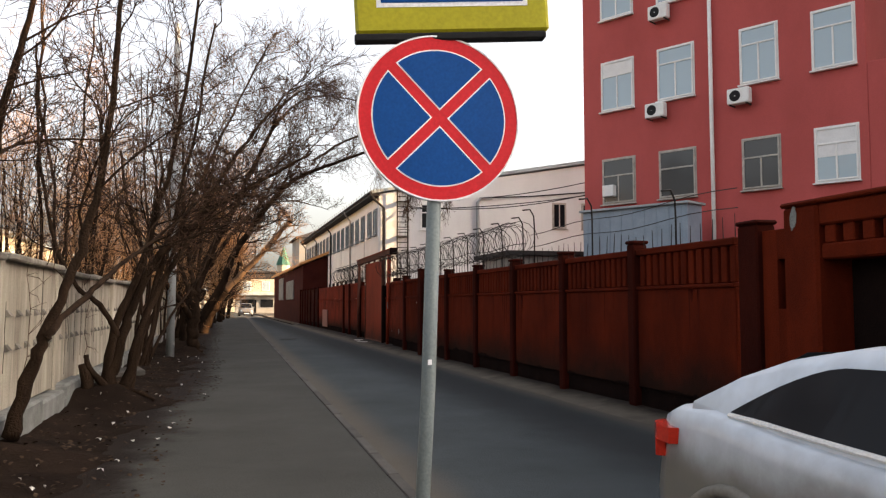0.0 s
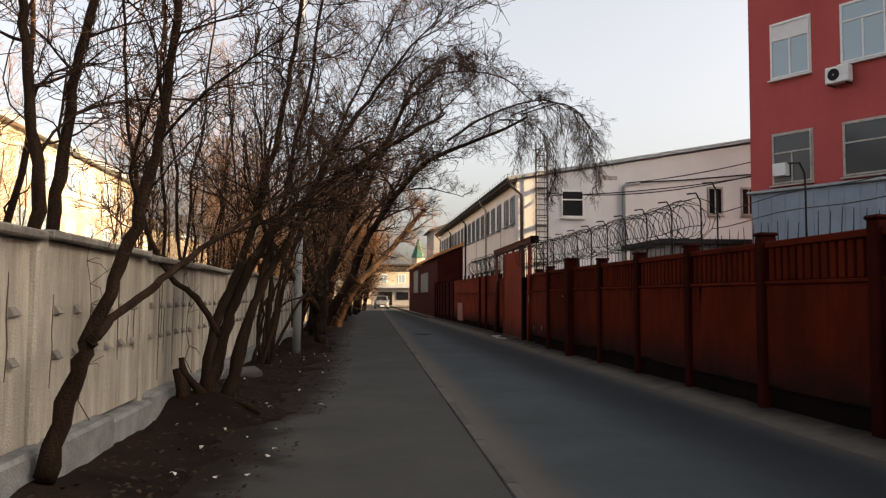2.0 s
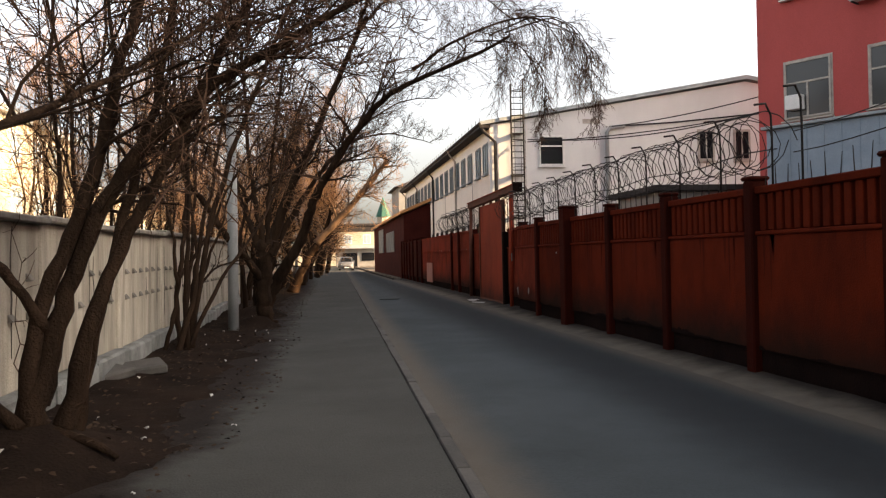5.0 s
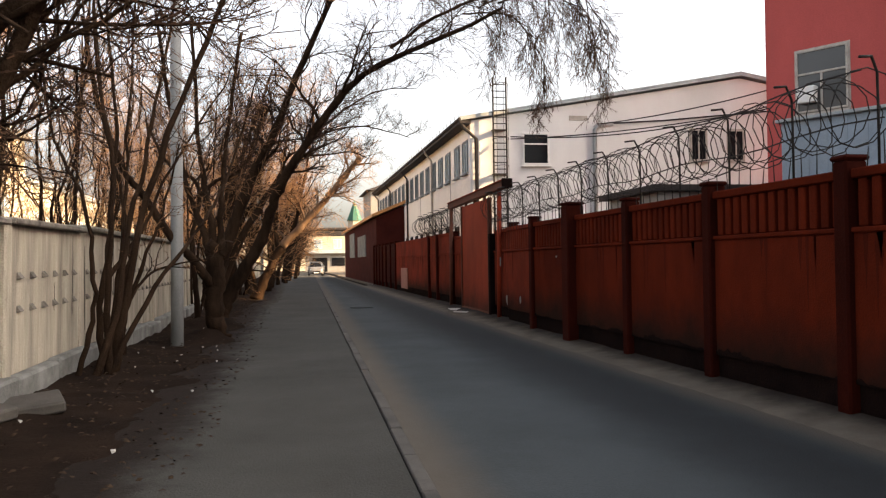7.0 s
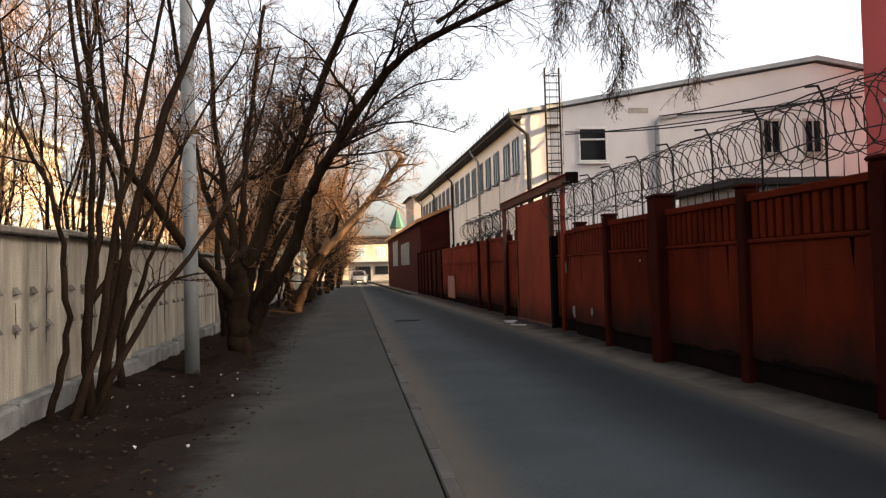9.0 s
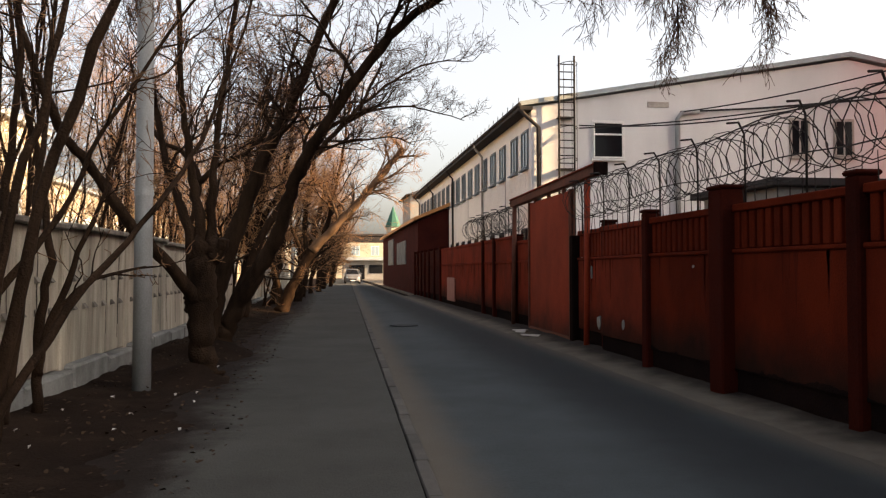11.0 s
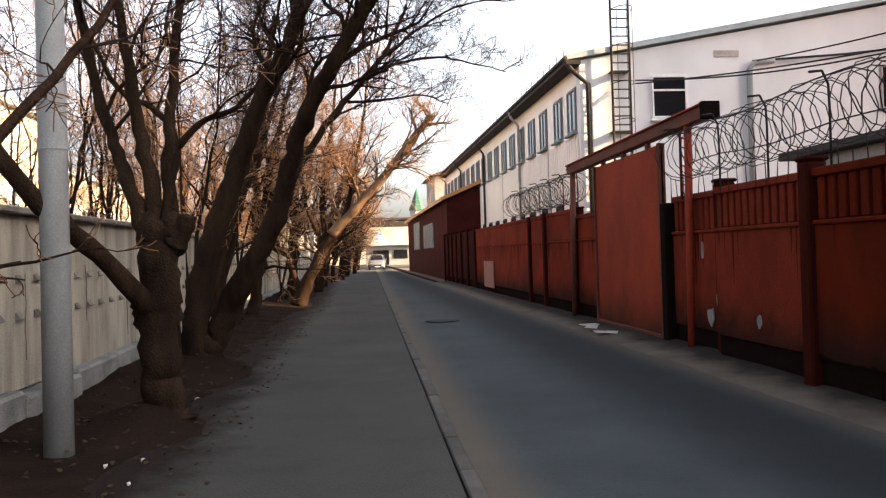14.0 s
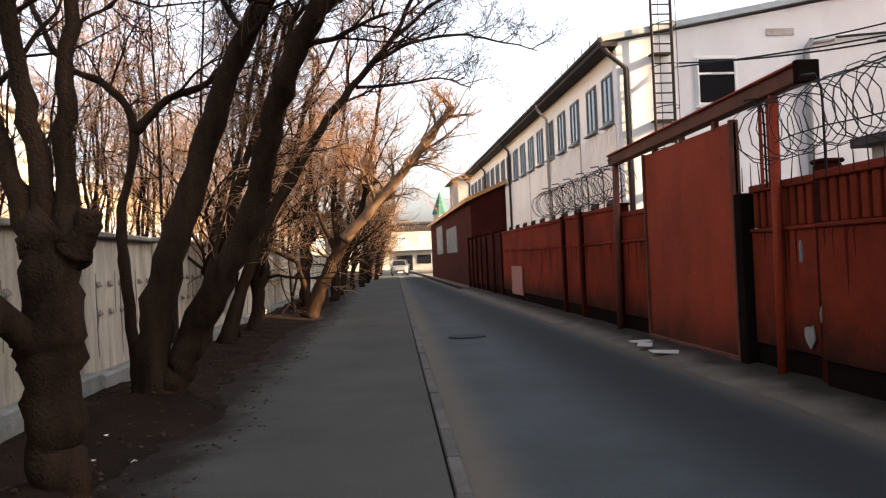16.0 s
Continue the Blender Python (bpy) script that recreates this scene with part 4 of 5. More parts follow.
for z in (DZ - 0.16, DZ + 0.16, 2.68):
    part("clamp", Mesh().cbox(-0.07, 0.012, z - 0.015, 0.02, 0.075, z + 0.015, 0.005), M_GALV, sign)
part("sticker", Mesh().cbox(-0.045, 0.002, 1.28, -0.03, 0.006, 1.30, 0.001), M_SWHITE, sign)

# ---- lamp pole ----
lp = thing("utility_pole", "plain grey steel utility pole beside the trees", "pole", (-1.20, 24.1, 0))
part("shaft", Mesh().tube([(0, 0, -0.05), (0.02, 0, 3.0), (0.03, 0, 9.5)], [0.112, 0.105, 0.08], 20), M_POLE, lp, smooth=True)
part("collar", Mesh().tube([(0.016, 0, 2.42), (0.016, 0, 2.5)], 0.115, 20), M_POLE, lp)
lp2 = thing("street_light_pole", "slim pale pole among the trees", "pole", (-0.85, 57.5, 0))
part("shaft", Mesh().tube([(0, 0, -0.05), (0.05, 0, 8.0)], [0.10, 0.07], 12), M_POLE, lp2, smooth=True)
for a, b, s in (((-1.12, 24.1, 9.2), (-0.8, 57.5, 7.7), 0.5), ((-1.12, 24.1, 9.2), (-1.4, -14, 8.6), 0.6), ((-1.12, 24.1, 8.8), (-1.4, -14, 8.2), 0.7)):
    tagged(part("overhead_cable", Mesh().tube(cable(a, b, s), 0.014, 5), M_CABLE), "thin black cable strung along the poles", "cable", group="cables on the poles")


# ---- cars ----
def loft(stations, closed=True):
    """A skin through cross-sections of equal point count."""
    m = Mesh()
    n = len(stations[0])
    for s in stations:
        m.v.extend(s)
    for i in range(len(stations) - 1):
        for j in range(n - 1):
            a = i * n + j
            m.f.append((a, a + 1, a + n + 1, a + n))
    if closed:
        m.f.append(tuple(range(n)))
        m.f.append(tuple(reversed(range((len(stations) - 1) * n, len(stations) * n))))
    return m


def car(name, label, m, paint, height=1.46, length=4.4, hatch=False):
    """A saloon along y, its tail at y = 0 and its nose at y = -length; z up."""
    c = thing(name, label, "car")
    k = length / 4.4
    hz = height / 1.46
    hw = 0.85
    # y, sill z, shoulder z, half width at the sill, half width at the shoulder
    body = [(0.02, 0.42, 0.80, 0.62, 0.62), (-0.02, 0.30, 1.04, 0.74, 0.70), (-0.20, 0.24, 1.09, 0.82, 0.77), (-0.55, 0.22, 1.11, 0.85, 0.82),
            (-1.0, 0.22, 1.07, 0.86, 0.84), (-2.0, 0.22, 1.01, 0.86, 0.85), (-2.9, 0.22, 0.94, 0.86, 0.84), (-3.4, 0.22, 0.92, 0.85, 0.82),
            (-3.9, 0.24, 0.84, 0.82, 0.74), (-4.2, 0.28, 0.74, 0.74, 0.64), (-4.38, 0.38, 0.62, 0.58, 0.52)]
    st = []
    for y, z0, z1, w0, w1 in body:
        z1 *= hz
        half = [(w0 * 0.9, z0), (w0, z0 + 0.08), (w0 + 0.015, z0 + (z1 - z0) * 0.45), (w1 + 0.02, z1 - 0.10), (w1, z1 - 0.02), (w1 * 0.92, z1 + 0.005), (w1 * 0.5, z1 + 0.02), (0, z1 + 0.025)]
        ring = [(x, y * k, z) for x, z in half] + [(-x, y * k, z) for x, z in reversed(half[:-1])]
        st.append(ring)
    bodypart = part("body", loft(st), paint, c, smooth=True)
    dirt(bodypart, lambda x, y, z: 0.90 - z)
    top = 1.46 * hz
    if hatch:
        cab = [(-0.12, 1.02, 1.03, 0.74, 0.70), (-0.35, 1.02, top - 0.10, 0.78, 0.62), (-0.9, 1.0, top, 0.80, 0.62), (-1.9, 0.97, top, 0.82, 0.62), (-2.4, 0.95, top - 0.07, 0.82, 0.60), (-3.15, 0.93, 0.95, 0.80, 0.72)]
    else:
        cab = [(-0.34, 1.11, 1.08, 0.76, 0.70), (-0.60, 1.10, 1.22, 0.78, 0.67), (-0.88, 1.09, top - 0.075, 0.79, 0.62), (-1.2, 1.07, top - 0.02, 0.80, 0.60), (-1.6, 1.05, top, 0.80, 0.59), (-2.1, 1.02, top - 0.01, 0.81, 0.59), (-2.5, 0.95, top - 0.10, 0.81, 0.60), (-3.2, 0.93, 0.96, 0.80, 0.72)]
    st, gl = [], []
    for y, z0, z1, w0, w1 in cab:
        z0 *= hz
        half = [(w0, z0 - 0.03), (w0 - 0.01, z0 + 0.01), (w1 + 0.045, z0 + (z1 - z0) * 0.80), (w1, z1 - 0.015), (w1 * 0.8, z1), (0, z1 + 0.02)]
        st.append([(x, y * k, z) for x, z in half] + [(-x, y * k, z) for x, z in reversed(half[:-1])])
    dirt(part("cabin", loft(st), paint, c, smooth=True), lambda x, y, z: -1.0)
    # side glass, laid just outside the cabin skin, inside its pillars
    def skin(y, f):
        """A point of the cabin's side at y, f of the way up."""
        for p, q in zip(cab, cab[1:]):
            if p[0] >= y >= q[0]:
                u = (p[0] - y) / (p[0] - q[0])
                z0, z1, w0, w1 = [p[i] + (q[i] - p[i]) * u for i in (1, 2, 3, 4)]
                z0 *= hz
                zm, zb = z0 + (z1 - z0) * 0.80, z0 + 0.01
                z = zb + (zm - zb) * f
                return (w0 - 0.01) + (w1 + 0.045 - w0 + 0.01) * f + 0.007, z
        return cab[0][3], cab[0][1]

    for sx in (-1, 1):
        g = Mesh()
        y_a, y_b = cab[0][0] - 0.33, cab[-1][0] + 0.30
        lo, up = [], []
        for i in range(29):
            y = y_a + (y_b - y_a) * i / 28
            e = min(1.0, i / 7.0, (28 - i) / 7.0)
            x, z = skin(y, 0.05)
            lo.append((sx * x, y * k, z))
            x, z = skin(y, 0.05 + 0.90 * math.sin(e * math.pi / 2) ** 0.8 + 0.02)
            up.append((sx * x, y * k, z))
        n = len(lo)
        g.add(lo + up, [(i, i + 1, n + i + 1, n + i) for i in range(n - 1)])
        part("side_window", g, M_DARKGLASS, c)
        part("window_trim", Mesh().tube([(p[0] * 1.008, p[1], p[2] - 0.012) for p in lo], 0.012, 6), M_FRAME, c)
        for y in (-1.35, -2.35):
            part("door_handle", Mesh().cbox(sx * 0.855 - 0.02, y * k - 0.1, 0.80 * hz, sx * 0.855 + 0.02, y * k + 0.1, 0.835 * hz, 0.01), paint, c)
        lens = [(0.58, 0.0), (0.70, 0.014), (0.78, -0.03), (0.822, -0.12), (0.846, -0.27), (0.80, -0.30), (0.60, -0.1)]
        lamp = part("tail_lamp", Mesh().prism([(sx * x_, y_ * k) for x_, y_ in lens], "z", 0.91 * hz, 0.99 * hz), M_LAMP, c)
        part("lower_lens", Mesh().prism([(sx * x_, y_ * k) for x_, y_ in lens[:3] + [(0.812, -0.09), (0.78, -0.13), (0.60, -0.1)]], "z", 0.82 * hz, 0.908 * hz), M_LAMP, lamp)
        part("head_lamp", Mesh().cbox(sx * 0.58 - 0.12, -4.30 * k, 0.56 * hz, sx * 0.58 + 0.12, -4.05 * k, 0.70 * hz, 0.03), M_GLASS, c)
        part("mirror", Mesh().cbox(sx * 0.92 - 0.07, -2.98 * k, 0.93 * hz, sx * 0.92 + 0.07, -2.88 * k, 1.06 * hz, 0.03), paint, c)
        for y in (-0.80, -3.45):
            wheel = part("wheel", Mesh().tube([(sx * 0.68, y * k, 0.31), (sx * 0.70, y * k, 0.31), (sx * 0.855, y * k, 0.31), (sx * 0.875, y * k, 0.31)], [0.27, 0.31, 0.31, 0.27], 28), M_TYRE, c, smooth=False)
            part("rim", Mesh().tube([(sx * 0.872, y * k, 0.31), (sx * 0.882, y * k, 0.31)], [0.20, 0.16], 20), M_RIM, wheel)
            arch = [(sx * 0.868, y * k + 0.42 * math.cos(a), 0.33 + 0.42 * math.sin(a)) for a in [math.pi * i / 14 for i in range(15)]]
            part("wheel_arch", Mesh().tube(arch, 0.03, 8), M_CARDUST if not hatch else M_BLACK, c, smooth=True)
    # screens
    y0, y1 = cab[0], cab[2] if not hatch else cab[1]
    part("rear_window", Mesh().add([(-0.58, y0[0] * k - 0.05, y0[2] + 0.035), (0.58, y0[0] * k - 0.05, y0[2] + 0.035), (0.50, y1[0] * k + 0.05, y1[2] + 0.012), (-0.50, y1[0] * k + 0.05, y1[2] + 0.012)], [(0, 1, 2, 3)]), M_DARKGLASS, c)
    a, b = cab[-1], cab[-2]
    part("windscreen", Mesh().add([(-0.66, a[0] * k + 0.05, a[2] + 0.07), (0.66, a[0] * k + 0.05, a[2] + 0.07), (0.54, b[0] * k - 0.06, b[2] + 0.02), (-0.54, b[0] * k - 0.06, b[2] + 0.02)], [(0, 1, 2, 3)]), M_DARKGLASS, c)
    part("front_grille", Mesh().cbox(-0.42, -4.42 * k, 0.42, 0.42, -4.33 * k, 0.58, 0.02), M_BLACK, c)
    part("number_plate", Mesh().cbox(-0.26, -4.44 * k, 0.33, 0.26, -4.40 * k, 0.43, 0.01), M_FRAME, c)
    part("bumper", Mesh().cbox(-0.74, -0.05, 0.36, 0.74, 0.05, 0.56, 0.04), M_CARDUST, c)
    c.matrix_basis = m
    return c


car("white_car", "dusty white saloon car with dark windows on the road", pose(2.95, 3.82, -0.03), M_CARBODY, 1.39)
car("silver_car", "silver car facing along the street", pose(3.62, 107.0, 0.0), M_SILVER, 1.62, 4.3, True)
car("parked_car", "pale car standing further down the street", pose(4.4, 124.0, 0.0), M_SILVER, 1.55, 4.3, True)


# ---- trees ----
def rotated(d, angle, spin):
    side = d.cross(Vector((0.21, 0.37, 0.9))).normalized()
    other = d.cross(side)
    return (d * math.cos(angle) + (side * math.cos(spin) + other * math.sin(spin)) * math.sin(angle)).normalized()


class Tree:
    """A bare tree: every stem is a part, with its own boughs and twigs under it."""

    def __init__(self, name, label, seed, category="tree", group="trees along the pale fence", bark=M_BARK, twig=M_TWIG):
        self.r = random.Random(seed)
        self.bark, self.twig = bark, twig
        self.near = seed < 43
        self.root = thing(name, label, category, group=group)

    def shoot(self, p, d, length, rad, level, lift, droop):
        r = self.r
        n = 5 if level < 2 else ((4 if self.near else 3) if level == 2 else (2 if self.near else 1))
        pts, q, way = [p.copy()], p.copy(), d.copy()
        for i in range(n):
            way = (way + Vector((r.gauss(0, 0.24), r.gauss(0, 0.24), r.gauss(0, 0.18) + lift * 0.12 - droop * 0.16 * (i + 1) / n))).normalized()
            q = q + way * (length / n)
            pts.append(q.copy())
        radii = [max(0.0036, rad * (1 - 0.68 * i / n)) for i in range(n + 1)]
        mesh = self.limbs if level < 2 else self.twigs
        mesh.tube(pts, radii, 6 if level == 0 else (4 if level == 1 else 3), cap=False)
        if level >= self.depth:
            return
        kids = self.kids[level]
        for j in range(kids):
            f = 0.18 + 0.82 * (j + r.random()) / kids
            i = min(int(f * n), n - 1)
            at = pts[i].lerp(pts[i + 1], f * n - i)
            dd = (pts[i + 1] - pts[i]).normalized()
            self.shoot(at, rotated(dd, radians(r.uniform(22, 58)), r.uniform(0, 6.283)), length * r.uniform(0.38, 0.62), rad * r.uniform(0.42, 0.62) * (1 - 0.35 * f), level + 1, lift, droop)

    def stem(self, pts, r0, r1, branches=10, first=0.3, size=2.0, kids=(6, 5, 3), depth=3, lift=0.5, droop=0.0, sides=10, wild=0.05, hang=0.0):
        """A leaning stem through given points, with branches from part of the way up."""
        r = self.r
        self.limbs, self.twigs = Mesh(), Mesh()
        self.kids, self.depth = kids, depth
        src = [Vector(p) for p in pts]
        fine = []
        for i in range(len(src) - 1):
            p0, p1, p2, p3 = src[max(i - 1, 0)], src[i], src[i + 1], src[min(i + 2, len(src) - 1)]
            for j in range(5):
                t = j / 5
                fine.append(0.5 * ((2 * p1) + (p2 - p0) * t + (2 * p0 - 5 * p1 + 4 * p2 - p3) * t * t + (3 * p1 - p0 - 3 * p2 + p3) * t ** 3))
        fine.append(src[-1])
        n = len(fine) - 1
        pts2 = [p + Vector((r.gauss(0, wild), r.gauss(0, wild), 0)) * (0 if i == 0 else 1) for i, p in enumerate(fine)]
        flare = 0.45 if pts[0][2] < 0.25 else 0.15
        radii = [r0 + (r1 - r0) * (i / n) ** 0.8 + (flare * r0 * max(0, 1 - i / 3.0) if sides > 8 else 0) for i in range(n + 1)]
        radii = [q * r.uniform(0.90, 1.10) for q in radii]
        trunk = Mesh().tube(pts2, radii, sides, cap=True)
        if sides > 8:
            for i, (x, y, z) in enumerate(trunk.v):
                c = pts2[min(i // sides, n)]
                k = 1 + 0.13 * noise.noise((x * 9, y * 9, z * 2.2)) + 0.06 * noise.noise((x * 25, y * 25, z * 7))
                trunk.v[i] = (c.x + (x - c.x) * k, c.y + (y - c.y) * k, z)
        for j in range(branches):
            f = first + (1 - first) * (j + r.random()) / branches
            i = min(int(f * n), n - 1)
            at = pts2[i].lerp(pts2[i + 1], f * n - i)
            dd = (pts2[i + 1] - pts2[i]).normalized()
            way = rotated(dd, radians(r.uniform(25, 65)), r.uniform(0, 6.283))
            if hang:
                way = (way + Vector((0, 0, -hang))).normalized()
            elif way.z < 0.15:
                way = Vector((way.x, way.y, 0.25)).normalized()
            self.shoot(at, way, size * r.uniform(0.55, 1.15) * (1.15 - 0.5 * f), max(0.011, radii[i] * r.uniform(0.25, 0.45)), 0, lift, droop)
        st = part("stem", trunk, self.bark, self.root, smooth=True)
        if self.limbs.v:
            tagged(part("branching", self.limbs, self.bark, st, smooth=True), kind="stuff")
        if self.twigs.v:
            tagged(part("twig_crown", self.twigs, self.twig, st), kind="stuff")
        return self


K3 = (8, 6, 5)
# slender leaning tree growing out of the wall foot
t = Tree("bare_tree", "slender bare tree leaning from the fence foot", 11)
t.stem([(-1.80, 8.4, 0.28), (-1.64, 8.4, 0.91), (-1.52, 8.4, 1.27), (-1.33, 8.4, 1.73), (-1.21, 8.4, 2.19), (-1.11, 8.4, 2.61), (-1.02, 8.4, 3.32), (-0.95, 8.45, 4.4), (-0.85, 8.5, 6.4)], 0.070, 0.020, 10, 0.4, 1.6, (6, 5, 3), wild=0.010)
t.stem([(-1.52, 8.35, 1.20), (-1.45, 8.4, 1.30), (-1.35, 8.8, 1.48), (-1.20, 9.3, 1.71), (-1.03, 9.9, 1.97), (-0.87, 10.4, 2.16), (-0.6, 11.1, 2.5), (-0.2, 11.9, 3.0), (0.25, 12.7, 3.7)], 0.042, 0.012, 9, 0.55, 1.4, (6, 4, 3), wild=0.010, sides=9)
# two trunks rising close behind the fence
t = Tree("fence_side_tree", "straight bare trunk rising close behind the pale fence", 13)
t.stem([(-2.98, 10.95, 0), (-2.93, 10.95, 1.8), (-2.86, 11, 2.5), (-2.95, 11, 3.35), (-3.05, 11, 4.25), (-3.12, 11, 5.3), (-3.2, 11, 8.4)], 0.085, 0.03, 9, 0.4, 1.8, (6, 5, 3), wild=0.012)
t = Tree("fence_side_tree", "bare trunk leaning towards the pavement from behind the pale fence", 14)
t.stem([(-2.95, 11.4, 0), (-2.88, 11.4, 2.0), (-2.82, 11.4, 2.6), (-2.72, 11.4, 3.5), (-2.55, 11.4, 4.5), (-2.33, 11.4, 5.5), (-2.0, 11.4, 8.4)], 0.09, 0.03, 9, 0.4, 1.8, (6, 5, 3), wild=0.012)
# broad clump arching over the pavement
t = Tree("bare_tree", "dark bare multi-stemmed tree arching over the pavement", 12)
t.stem([(-1.46, 12.7, 0.22), (-1.43, 12.7, 0.5), (-1.33, 12.75, 0.96), (-1.15, 12.8, 1.58), (-0.80, 12.85, 2.25), (-0.23, 12.9, 2.84), (0.33, 12.95, 3.22), (0.96, 13.0, 3.62), (1.49, 13.2, 3.97)], 0.115, 0.012, 16, 0.42, 1.7, (6, 5, 4), lift=0.8, droop=0.1, wild=0.012, sides=14)
t.stem([(-1.28, 12.75, 0.25), (-1.04, 12.8, 1.15), (-0.82, 12.95, 1.76), (-0.48, 12.9, 2.37), (0.02, 12.95, 3.40), (0.53, 13.0, 4.2), (1.07, 13.1, 4.91)], 0.08, 0.014, 14, 0.40, 2.0, (6, 5, 3), wild=0.012)
t.stem([(-1.50, 12.7, 0.25), (-1.40, 12.7, 1.16), (-1.12, 12.75, 1.88), (-0.89, 12.8, 2.8), (-0.66, 12.9, 3.76), (-0.47, 13.0, 4.96), (-0.3, 13.1, 6.6)], 0.075, 0.020, 9, 0.35, 1.5, (6, 5, 3), wild=0.012)
t.stem([(-1.22, 12.8, 0.1), (-1.05, 12.85, 1.0), (-0.85, 12.95, 1.9), (-0.6, 13.1, 3.0), (-0.3, 13.3, 4.6), (-0.1, 13.4, 6.0)], 0.055, 0.016, 7, 0.4, 1.4, (6, 5, 3), wild=0.015, sides=9)
t.stem([(-1.36, 12.7, 1.05), (-1.59, 12.55, 1.5), (-1.90, 12.5, 1.76), (-2.16, 12.5, 2.29), (-2.33, 12.5, 3.05), (-2.45, 12.5, 3.9), (-2.5, 12.5, 5.2)], 0.045, 0.016, 8, 0.4, 1.2, (5, 5, 3), wild=0.010, sides=9)
t.stem([(-1.40, 12.75, 0.5), (-1.28, 12.9, 1.3), (-1.10, 13.0, 2.0), (-0.95, 13.1, 2.7), (-0.8, 13.2, 3.6)], 0.045, 0.016, 8, 0.4, 1.5, (5, 4, 2), wild=0.010, sides=9)
t.stem([(-1.28, 12.65, 0.30), (-1.0, 12.55, 0.24), (-0.82, 12.5, 0.14)], 0.05, 0.02, 0, wild=0.0, sides=9)
t.stem([(-1.50, 12.6, 0.35), (-1.70, 12.5, 0.62), (-1.74, 12.48, 0.80)], 0.05, 0.035, 0, wild=0.0, sides=9)
# thickets of thin stems, each stem through its own points
THICKETS = (
    (21, ([(-1.93, 19.6, 0), (-1.72, 19.6, 0.66), (-1.65, 19.6, 1.5), (-1.75, 19.6, 2.4), (-2.14, 19.7, 3.4), (-2.4, 19.8, 6.5)],
          [(-1.76, 19.8, 0), (-1.51, 20.0, 0.8), (-1.32, 20.15, 1.9), (-1.05, 20.3, 3.1), (-0.8, 20.5, 4.6), (-0.5, 20.8, 6.8)],
          [(-1.6, 20.0, 0.1), (-1.09, 20.7, 1.2), (-0.5, 21.3, 2.1), (-0.1, 22.0, 3.0), (0.3, 22.6, 4.6)],
          [(-1.62, 20.0, 0.1), (-1.55, 20.0, 1.5), (-1.44, 20.0, 2.7), (-1.63, 20.0, 4.3), (-1.6, 20.0, 7.0)])),
    (22, ([(-1.97, 20.9, 0), (-1.98, 21.0, 0.93), (-1.79, 21.2, 2.0), (-1.64, 21.3, 3.4), (-1.79, 21.5, 5.0), (-1.9, 21.5, 7.5)],
          [(-2.0, 21.4, 0.1), (-1.82, 21.6, 1.3), (-1.67, 21.8, 2.4), (-1.6, 22, 3.8), (-1.4, 22, 6.8)],
          [(-1.95, 21.1, 1.2), (-1.4, 21.4, 2.0), (-0.9, 21.6, 3.0), (-0.2, 21.8, 4.2)])),
    (23, ([(-1.74, 22.1, 0.1), (-1.71, 22.1, 1.07), (-1.62, 22.1, 1.75), (-1.74, 22.0, 2.72), (-1.96, 22.0, 3.78), (-2.1, 22.0, 5.8)],
          [(-1.72, 22.1, 0.5), (-1.62, 22.1, 0.96), (-1.32, 22.2, 1.38), (-0.80, 22.4, 1.55)],
          [(-1.70, 22.1, 0.8), (-1.45, 22.2, 1.55), (-1.15, 22.2, 2.3), (-0.9, 22.3, 3.4)])),
    (27, ([(-1.9, 33.2, 0), (-1.8, 33.3, 2.0), (-1.4, 33.3, 4.0), (-1.2, 33.5, 7.0)], [(-1.8, 33.0, 0), (-1.3, 33.2, 1.6), (-0.8, 33.4, 3.4), (-0.3, 33.8, 6.2)], [(-2.0, 33.5, 0), (-2.1, 33.6, 2.5), (-2.2, 33.6, 6.5)])),
    (28, ([(-1.6, 36.8, 0), (-1.4, 36.9, 2.0), (-0.7, 37.2, 4.2), (0.1, 37.5, 7.0)], [(-1.5, 37.0, 0), (-1.6, 37.2, 2.5), (-1.5, 37.6, 6.8)])),
    (29, ([(-1.5, 46.5, 0), (-1.0, 46.5, 2.0), (-0.2, 46.8, 4.2), (0.6, 47.0, 6.5)], [(-1.4, 46.7, 0), (-1.5, 46.9, 2.5), (-1.2, 47.2, 6.8)], [(-1.3, 46.4, 0), (-0.8, 46.0, 1.8), (-0.6, 45.8, 5.5)])),
)
for sd, stems in THICKETS:
    t = Tree("bare_shrub_tree", "thicket of thin bare stems at the fence foot", sd, twig=M_BROWNTWIG)
    for pts in stems:
        if sd in (21, 22):
            pts = [(x + (0.22 if sd == 22 else 0.10) * max(0.0, 1 - z / 3), y, z) for x, y, z in pts]
        t.stem(pts, t.r.uniform(0.04, 0.06), 0.012, (5 if sd < 23 else 4) if sd < 27 else 10, 0.55, 0.9 if sd == 23 else 1.7, ((5, 4, 2) if sd < 23 else (3, 2, 1)) if sd < 27 else (6, 5, 3), sides=8, wild=0.012)
# arching stems that meet over the pavement
t = Tree("bare_tree", "bare tree with stems arching over the pavement", 24, twig=M_BROWNTWIG)
t.stem([(-1.55, 20.3, 0.0), (-1.2, 20.5, 2.0), (-0.5, 20.7, 4.2), (0.3, 20.9, 6.2), (1.2, 21.2, 8.2)], 0.06, 0.02, 16, 0.5, 2.6, (7, 5, 4), wild=0.015)
